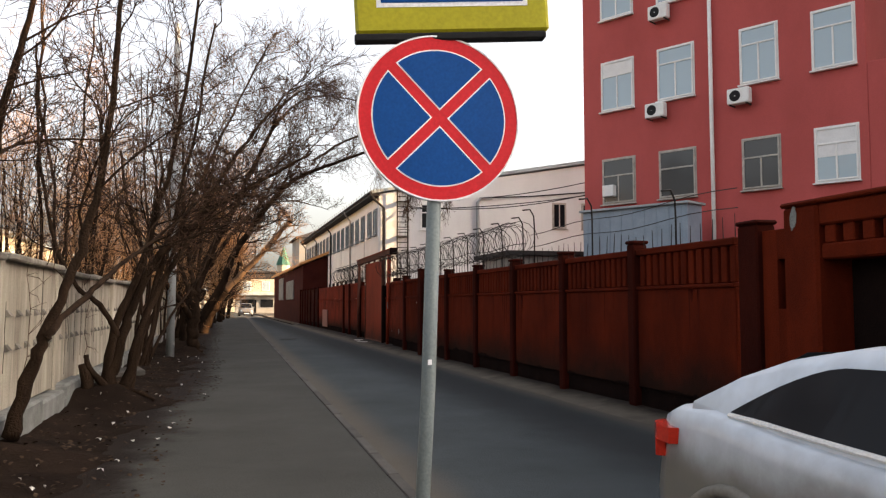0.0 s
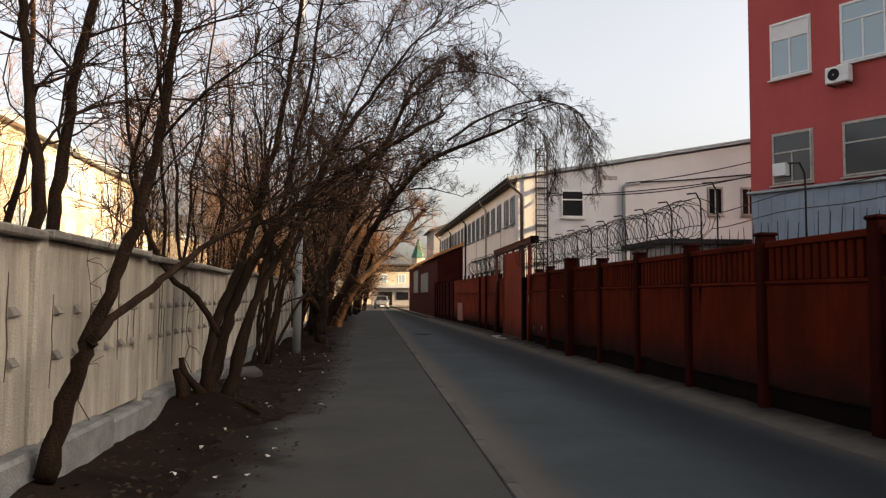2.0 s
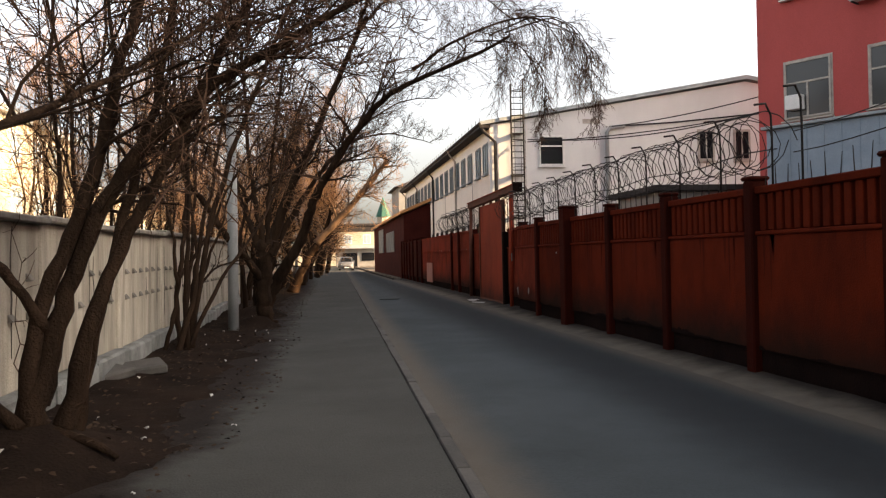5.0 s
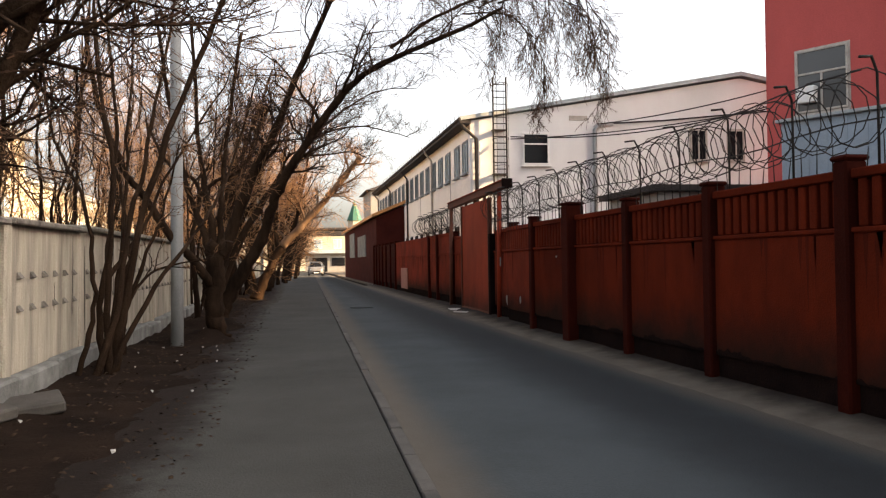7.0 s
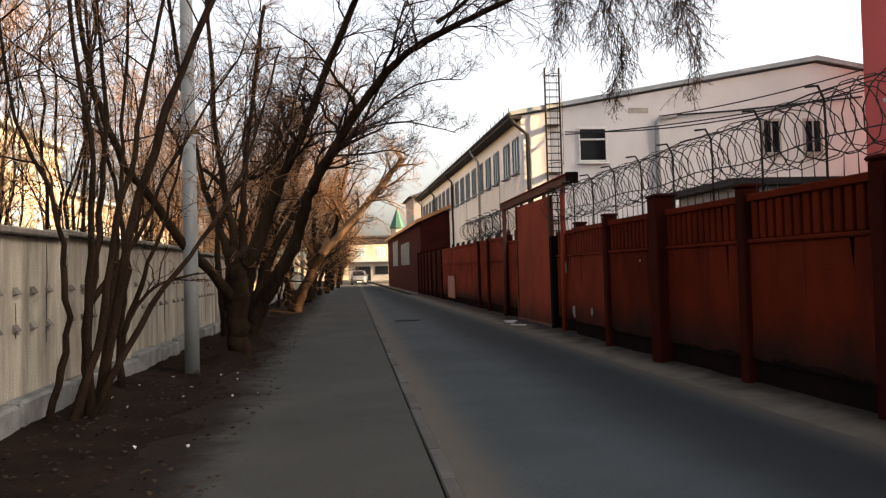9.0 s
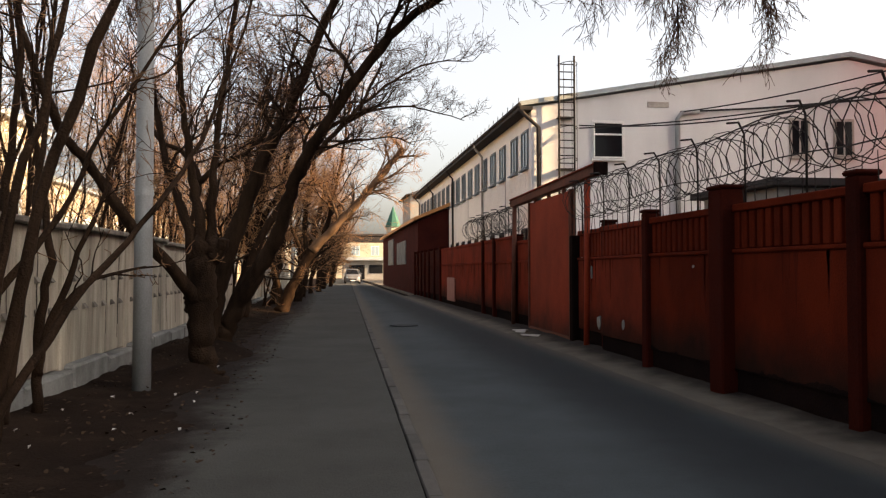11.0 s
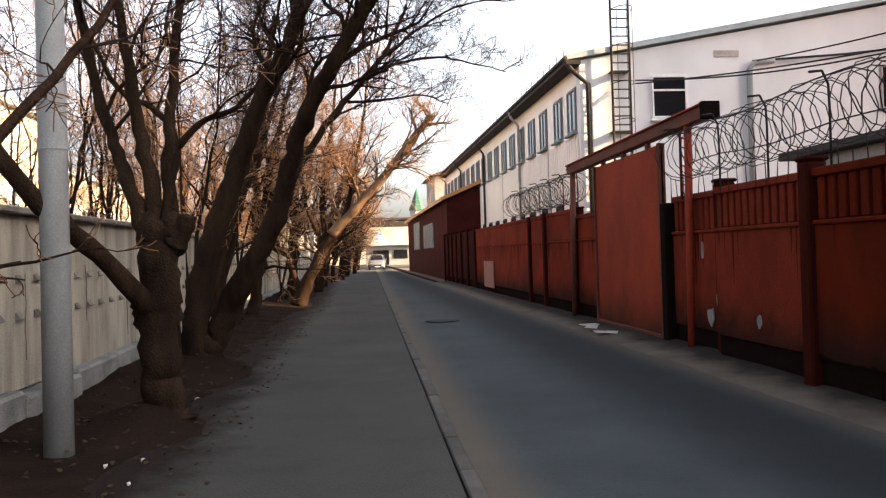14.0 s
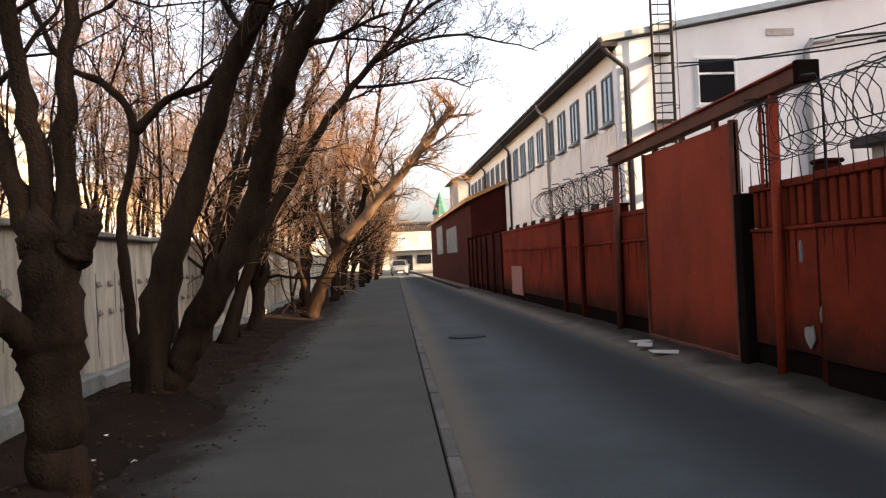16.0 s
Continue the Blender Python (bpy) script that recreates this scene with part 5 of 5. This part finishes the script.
# pollard with a swollen fork
t = Tree("pollard_tree", "knobbly pollarded tree with cut limbs", 31)
t.stem([(-0.58, 25.0, 0.05), (-0.60, 25.0, 0.36), (-0.64, 25.0, 0.71), (-0.63, 25.0, 1.13), (-0.62, 25.0, 1.48), (-0.60, 25.0, 1.86)], 0.170, 0.170, 0, wild=0.014, sides=24)
for x, y, z, rr_ in ((-0.48, 24.94, 1.80, 0.12), (-0.70, 24.95, 1.74, 0.12), (-0.77, 24.97, 1.15, 0.10), (-0.66, 24.94, 0.70, 0.11)):
    t.stem([(x, y + 0.08, z - rr_ * 1.7), (x, y + 0.02, z - rr_ * 0.5), (x, y, z + rr_ * 0.3), (x + 0.01, y + 0.06, z + rr_ * 1.3)], rr_ * 0.8, rr_ * 0.6, 0, wild=0.010, sides=14)
t.stem([(-0.64, 25.0, 1.05), (-0.98, 24.45, 1.60), (-1.32, 24.0, 2.08), (-1.72, 23.7, 2.75), (-1.96, 23.4, 3.15), (-2.3, 23.2, 4.2), (-2.5, 23.1, 5.6)], 0.095, 0.035, 5, 0.65, 1.5, (5, 4, 3), wild=0.012, sides=12)
t.stem([(-0.70, 25.0, 1.70), (-0.80, 25.0, 2.05), (-0.95, 25.1, 2.45), (-1.12, 25.2, 2.95), (-1.4, 25.3, 4.2), (-1.7, 25.4, 6.4)], 0.085, 0.03, 8, 0.5, 1.6, (5, 4, 2), wild=0.012)
t.stem([(-0.62, 25.0, 1.75), (-0.70, 25.0, 2.38), (-0.80, 25.0, 3.0), (-0.91, 25.0, 3.93), (-1.0, 25.0, 6.2)], 0.085, 0.03, 8, 0.5, 1.6, (5, 4, 2), wild=0.012)
t.stem([(-0.52, 25.0, 1.78), (-0.50, 25.0, 2.43), (-0.47, 25.0, 2.95), (-0.38, 25.1, 3.9), (-0.1, 25.2, 6.0)], 0.075, 0.028, 8, 0.5, 1.6, (5, 4, 2), wild=0.012)
t.stem([(-0.46, 24.95, 1.70), (-0.36, 24.9, 1.82), (-0.33, 24.88, 1.93)], 0.10, 0.07, 0, wild=0.0, sides=12)
# great twin-stemmed tree over the road
t = Tree("old_willow", "large old twin-trunked tree leaning over the road", 41)
t.stem([(-0.98, 28.5, -0.05), (-0.96, 28.5, 0.32), (-0.95, 28.5, 0.89), (-0.81, 28.45, 1.5), (-0.49, 28.4, 2.39), (-0.15, 28.3, 3.24), (0.18, 28.2, 3.98), (0.5, 28.05, 4.6), (1.1, 27.6, 6.0), (1.9, 27.0, 7.6)], 0.235, 0.05, 15, 0.62, 2.1, (6, 5, 3), droop=0.4, sides=18, wild=0.012)
t.stem([(-0.95, 28.52, -0.05), (-0.82, 28.5, 0.3), (-0.70, 28.5, 0.55), (-0.51, 28.45, 0.95), (-0.15, 28.2, 1.54), (0.17, 28.0, 2.05), (0.37, 27.7, 2.67), (0.61, 27.3, 3.25), (0.95, 26.95, 3.75), (1.40, 26.7, 4.45), (2.15, 26.3, 5.3), (2.7, 25.9, 5.62), (3.4, 25.3, 5.85), (4.4, 24.7, 6.2), (5.0, 24.5, 6.5)], 0.205, 0.03, 22, 0.50, 1.8, (7, 5, 3), droop=0.8, sides=18, wild=0.012)
t.stem([(3.0, 26.7, 6.2), (4.2, 26.2, 6.9), (5.6, 25.4, 7.2), (6.6, 24.6, 6.6)], 0.045, 0.012, 13, 0.2, 1.5, (6, 5, 3), droop=1.4, lift=-0.2, sides=6, wild=0.02, hang=0.5)
t.stem([(4.3, 25.2, 6.55), (5.1, 24.4, 6.3), (5.5, 24.0, 5.6), (5.6, 23.8, 4.7)], 0.02, 0.007, 12, 0.05, 1.2, (5, 5, 3), droop=1.8, lift=-0.4, sides=6, wild=0.02, hang=1.2)
t.stem([(4.6, 24.9, 6.6), (5.4, 23.6, 6.7), (6.0, 22.8, 6.2), (6.3, 22.4, 5.4)], 0.02, 0.007, 10, 0.1, 1.3, (5, 5, 3), droop=1.7, lift=-0.3, sides=6, wild=0.02, hang=1.0)
t.stem([(4.9, 24.6, 6.6), (5.9, 24.1, 6.8), (6.4, 23.6, 6.1), (6.5, 23.4, 5.0)], 0.02, 0.007, 12, 0.05, 1.2, (6, 5, 3), droop=1.8, lift=-0.4, sides=6, wild=0.02, hang=1.2)
t.stem([(1.75, 27.1, 7.3), (2.3, 27.3, 8.0), (3.2, 27.8, 8.6), (4.6, 27.0, 8.3), (5.6, 26.4, 7.4)], 0.05, 0.012, 14, 0.2, 1.7, (7, 6, 4), droop=1.4, lift=-0.2, sides=6, wild=0.02)
t.stem([(1.5, 27.3, 6.8), (1.9, 26.4, 7.8), (2.6, 24.6, 8.0), (3.4, 22.8, 7.2)], 0.05, 0.012, 14, 0.2, 1.7, (7, 6, 4), droop=1.4, lift=-0.2, sides=6, wild=0.02)
t = Tree("bare_tree", "slim forked bare tree beside the twin-trunked tree", 42)
t.stem([(-1.42, 29.5, 0.05), (-1.44, 29.5, 0.52), (-1.52, 29.5, 1.56), (-1.54, 29.5, 2.09), (-1.36, 29.5, 3.21), (-1.67, 29.5, 3.73), (-2.13, 29.5, 4.0), (-2.6, 29.5, 5.0)], 0.085, 0.03, 8, 0.6, 1.4, (5, 4, 2), wild=0.010, sides=12)
t.stem([(-1.37, 29.5, 3.15), (-0.94, 29.5, 3.54), (-0.49, 29.5, 3.73), (-0.07, 29.5, 4.28), (0.2, 29.5, 5.4)], 0.06, 0.02, 10, 0.2, 1.5, (6, 5, 3), wild=0.010, sides=10)
# dark tree whose boughs spread over the road
t = Tree("bare_tree", "dark bare tree with boughs spread over the road", 44)
t.stem([(-1.6, 35.7, 0.0), (-0.9, 35.8, 2.0), (0.2, 35.9, 3.9), (1.2, 36.0, 5.2), (1.9, 36.0, 6.0), (2.5, 36.0, 7.2)], 0.15, 0.03, 12, 0.5, 1.8, (6, 5, 3), sides=10, wild=0.02)
t.stem([(1.5, 36.0, 5.5), (2.2, 36.0, 5.85), (3.2, 36.0, 6.0), (4.0, 36.0, 5.85), (4.8, 36.0, 5.65)], 0.05, 0.010, 14, 0.15, 1.2, (5, 4, 2), sides=8, wild=0.03)
t.stem([(1.8, 36.0, 5.9), (2.8, 36.0, 6.7), (3.8, 36.0, 7.2), (4.9, 36.0, 7.3)], 0.05, 0.010, 14, 0.15, 1.3, (5, 4, 2), sides=8, wild=0.03)
t.stem([(1.1, 36.0, 5.0), (2.0, 36.0, 5.05), (2.8, 36.0, 5.15), (3.4, 36.0, 4.9)], 0.04, 0.010, 12, 0.15, 1.1, (5, 4, 2), sides=8, wild=0.03)
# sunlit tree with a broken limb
t = Tree("broken_tree", "sunlit tree with a bare broken limb", 51, twig=M_SUNTWIG)
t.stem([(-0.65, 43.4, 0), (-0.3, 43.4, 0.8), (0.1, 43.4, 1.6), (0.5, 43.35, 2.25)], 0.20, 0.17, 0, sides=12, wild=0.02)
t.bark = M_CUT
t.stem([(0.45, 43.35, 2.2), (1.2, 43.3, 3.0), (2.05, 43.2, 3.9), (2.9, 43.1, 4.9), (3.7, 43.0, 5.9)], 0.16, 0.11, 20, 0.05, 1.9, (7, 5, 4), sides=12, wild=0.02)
t.bark = M_BARK
t.stem([(0.85, 43.4, 2.6), (1.25, 43.5, 4.2), (1.65, 43.6, 6.3), (1.9, 43.7, 8.5)], 0.09, 0.03, 16, 0.15, 1.9, (7, 5, 4), wild=0.015)
t.stem([(0.3, 43.4, 2.0), (0.2, 43.6, 3.6), (0.6, 43.8, 6.0), (0.8, 44.0, 8.4)], 0.09, 0.03, 16, 0.15, 1.9, (7, 5, 4), wild=0.015)
t.stem([(0.2, 43.4, 1.9), (-0.3, 43.5, 3.2), (-0.4, 43.6, 5.0), (-0.2, 43.7, 7.6)], 0.08, 0.03, 14, 0.2, 1.9, (7, 5, 4), wild=0.015)
t.stem([(-0.6, 43.4, 0.3), (-0.9, 43.4, 1.6), (-1.5, 43.4, 2.1), (-1.8, 43.6, 4.0), (-1.7, 43.6, 6.5)], 0.10, 0.03, 11, 0.35, 1.9, (7, 5, 4), wild=0.015)
# rows further off
for i, (x, y) in enumerate(((-1.9, 35.4), (-1.5, 38.8), (-1.2, 48.5), (-0.4, 53.0), (-0.4, 59.5), (-0.1, 66.0), (0.2, 73.5), (0.3, 82.0), (0.6, 91.0), (0.8, 100.0), (0.4, 69.5), (0.6, 78.0), (1.0, 110.0), (1.3, 96.0), (1.5, 104.0), (1.2, 87.0), (1.7, 118.0))):
    t = Tree("roadside_tree", "bare roadside tree leaning over the street", 60 + i, twig=M_SUNTWIG)
    for j in range(3):
        h = t.r.uniform(6.0, 8.5)
        lean = t.r.uniform(0.05, 0.34)
        t.stem([(x, y, 0), (x + lean * h * 0.15, y + t.r.uniform(-0.3, 0.3), h * 0.25), (x + lean * h * 0.5, y + t.r.uniform(-0.8, 0.8), h * 0.6), (x + lean * h, y + t.r.uniform(-1.2, 1.2), h)], t.r.uniform(0.10, 0.2), 0.03, 12, 0.22, 2.5, (5, 5, 3) if y < 50 else ((5, 4, 2) if y < 62 else (4, 3, 2)), sides=8 if y < 62 else 6, droop=0.3)
# saplings behind the pale fence
for i in range(32):
    rr = random.Random(200 + i)
    y = 8 + (i * 1.7 if i < 14 else 23.8 + (i - 14) * 3.2) + rr.uniform(-1, 1)
    x = left_x(y) - 2.2 - rr.random() * 9
    t = Tree("bare_sapling", "tall thin bare tree behind the pale fence", 300 + i, group="trees behind the pale fence", twig=M_SUNTWIG)
    h = rr.uniform(6.5, 11)
    for j in range(2 if i % 3 else 3):
        lean = rr.uniform(-0.08, 0.16)
        t.stem([(x + 0.2 * j, y, 0), (x + 0.2 * j + lean * h * 0.3, y + rr.uniform(-0.3, 0.3), h * 0.35), (x + lean * h * 0.7, y + rr.uniform(-0.5, 0.5), h * 0.7), (x + lean * h, y + rr.uniform(-0.7, 0.7), h)], rr.uniform(0.04, 0.08), 0.015, 11 if y < 30 else 8, 0.25, 2.1, (5, 3, 2) if y < 30 else (4, 3, 2), sides=6)
# dense sunlit young growth further along behind the pale fence
for i in range(34):
    rr = random.Random(900 + i)
    y = 27 + i * 1.35 + rr.uniform(-0.8, 0.8)
    x = left_x(y) - 1.0 - rr.random() * 5.5
    t = Tree("bare_sapling", "dense warm-lit young tree behind the pale fence", 930 + i, group="trees behind the pale fence", twig=M_SUNTWIG)
    h = rr.uniform(5.5, 9.5)
    for j in range(3):
        lean = rr.uniform(-0.10, 0.22)
        x0 = x + 0.25 * j
        t.stem([(x0, y, 0), (x0 + lean * h * 0.3, y + rr.uniform(-0.3, 0.3), h * 0.35), (x0 + lean * h * 0.7, y + rr.uniform(-0.5, 0.5), h * 0.7), (x0 + lean * h, y + rr.uniform(-0.7, 0.7), h)], rr.uniform(0.035, 0.06), 0.012, 11 if y < 50 else 9, 0.22, 2.0, (5, 3, 2) if y < 50 else (4, 3, 2), sides=6)
# distant woods
for i in range(16):
    rr = random.Random(700 + i)
    x, y = rr.uniform(-26, -5) if i < 12 else rr.uniform(14, 30), rr.uniform(105, 158)
    t = Tree("distant_tree", "bare distant tree beyond the street end", 500 + i, group="distant trees")
    h = rr.uniform(8, 13)
    t.stem([(x, y, 0), (x + 0.2, y, h * 0.4), (x + rr.uniform(-0.5, 0.5), y, h)], 0.2, 0.04, 12, 0.2, 3.2, (4, 3, 2), sides=6)

# ---- litter on the soil strip ----
leaf = Mesh().add([(-0.028, -0.011, 0), (0.0, -0.018, 0.008), (0.03, 0.0, 0.0), (0.0, 0.018, 0.009), (-0.025, 0.011, 0.003)], [(0, 1, 2, 3, 4)])
lm = Mesh()
for i in range(2600):
    y = 3 + 57 * rnd.random()
    x = left_x(y) + 0.25 + (pave_x(y) - left_x(y) + 0.1) * rnd.random()
    mm = pose(x, y, soil_z(x, y) + 0.03, rnd.uniform(-25, 25), rnd.uniform(-25, 25), rnd.uniform(0, 360))
    lm.add([tuple(mm @ Vector(p)) for p in leaf.v], leaf.f)
tagged(part("dry_leaves", lm, M_LEAF), "dry brown leaves scattered on the soil", "leaves", kind="stuff")
for i in range(46):
    y = 4 + 24 * rnd.random() ** 1.3
    x = left_x(y) + 0.4 + (pave_x(y) - left_x(y) - 0.2) * rnd.random()
    s = rnd.uniform(0.3, 0.8)
    sc = part("paper_scrap", Mesh().add([(-0.04 * s, -0.02 * s, 0), (0.03 * s, -0.03 * s, 0.01), (0.05 * s, 0.01, 0.0), (0.0, 0.035 * s, 0.02 * s), (-0.03 * s, 0.02 * s, -0.018)], [(0, 1, 3, 4), (1, 2, 3)]), M_PAPER)
    sc.matrix_basis = pose(x, y, soil_z(x, y) + 0.035, 0, 0, rnd.uniform(0, 360))
    tagged(sc, "small white scrap of litter on the soil", "litter", group="litter scraps")
# broken slabs beside the wall
for x, y, s, rz in ((-1.75, 17.3, 1.0, 20), (-1.95, 16.7, 0.8, 55)):
    sl = part("broken_slab", Mesh().cbox(-0.38 * s, -0.26 * s, -0.05, 0.38 * s, 0.26 * s, 0.06, 0.02), M_KERB)
    sl.matrix_basis = pose(x, y, soil_z(x, y) + 0.02, 6, -5, rz)
    tagged(sl, "broken grey concrete slab lying by the wall", "slab", group="broken slabs")
# creeper stems on the pale fence and a sawn stump
for i in range(2):
    y = 9.6 + i * 4.3 + rnd.uniform(-0.2, 0.2)
    x = left_x(y) + 0.05
    pts = [(x + 0.12, y, 0.5)]
    for j in range(7):
        pts.append((x + rnd.uniform(0.0, 0.10), pts[-1][1] + rnd.uniform(-0.04, 0.07), pts[-1][2] + rnd.uniform(0.16, 0.3)))
    cr = Mesh().tube(pts, [0.006 - 0.0005 * j for j in range(8)], 4)
    for j in range(2, 8):
        for k in range(2):
            p = Vector(pts[j])
            q = p + Vector((rnd.uniform(0.02, 0.2), rnd.uniform(-0.35, 0.35), rnd.uniform(-0.15, 0.3)))
            cr.tube([p, p.lerp(q, 0.5) + Vector((0.03, 0, 0.02)), q], [0.0035, 0.003, 0.002], 3, cap=False)
    tagged(part("creeper", cr, M_TWIG), "dry leafless creeper climbing the pale fence", "creeper", group="creepers on the fence")
st = thing("tree_stump", "short sawn stump beside the bare tree", "stump", (-1.72, 12.55, 0.12))
part("bole", Mesh().tube([(0, 0, -0.05), (0.0, 0.0, 0.3), (-0.05, -0.02, 0.55)], [0.11, 0.085, 0.08], 12), M_BARK, st, smooth=True)
# kerb stones, nearest ones as pieces
kerb = thing("kerb", "flush grey concrete kerb stones with a dark joint", "kerb", kind="structure")
stone = Mesh().cbox(0, 0.006, -0.12, 0.11, 0.994, 0.052, 0.012).data("kerb_stone", M_KERB)
for i in range(-8, 110):
    y = float(i)
    piece("kerb_stone", stone, kerb, pose(kerb_x(y) + 0.004 + rnd.uniform(-0.004, 0.004), y, rnd.uniform(-0.006, 0.006), 0, 0, -math.degrees(math.atan(0.0185)) + rnd.uniform(-0.15, 0.15)))
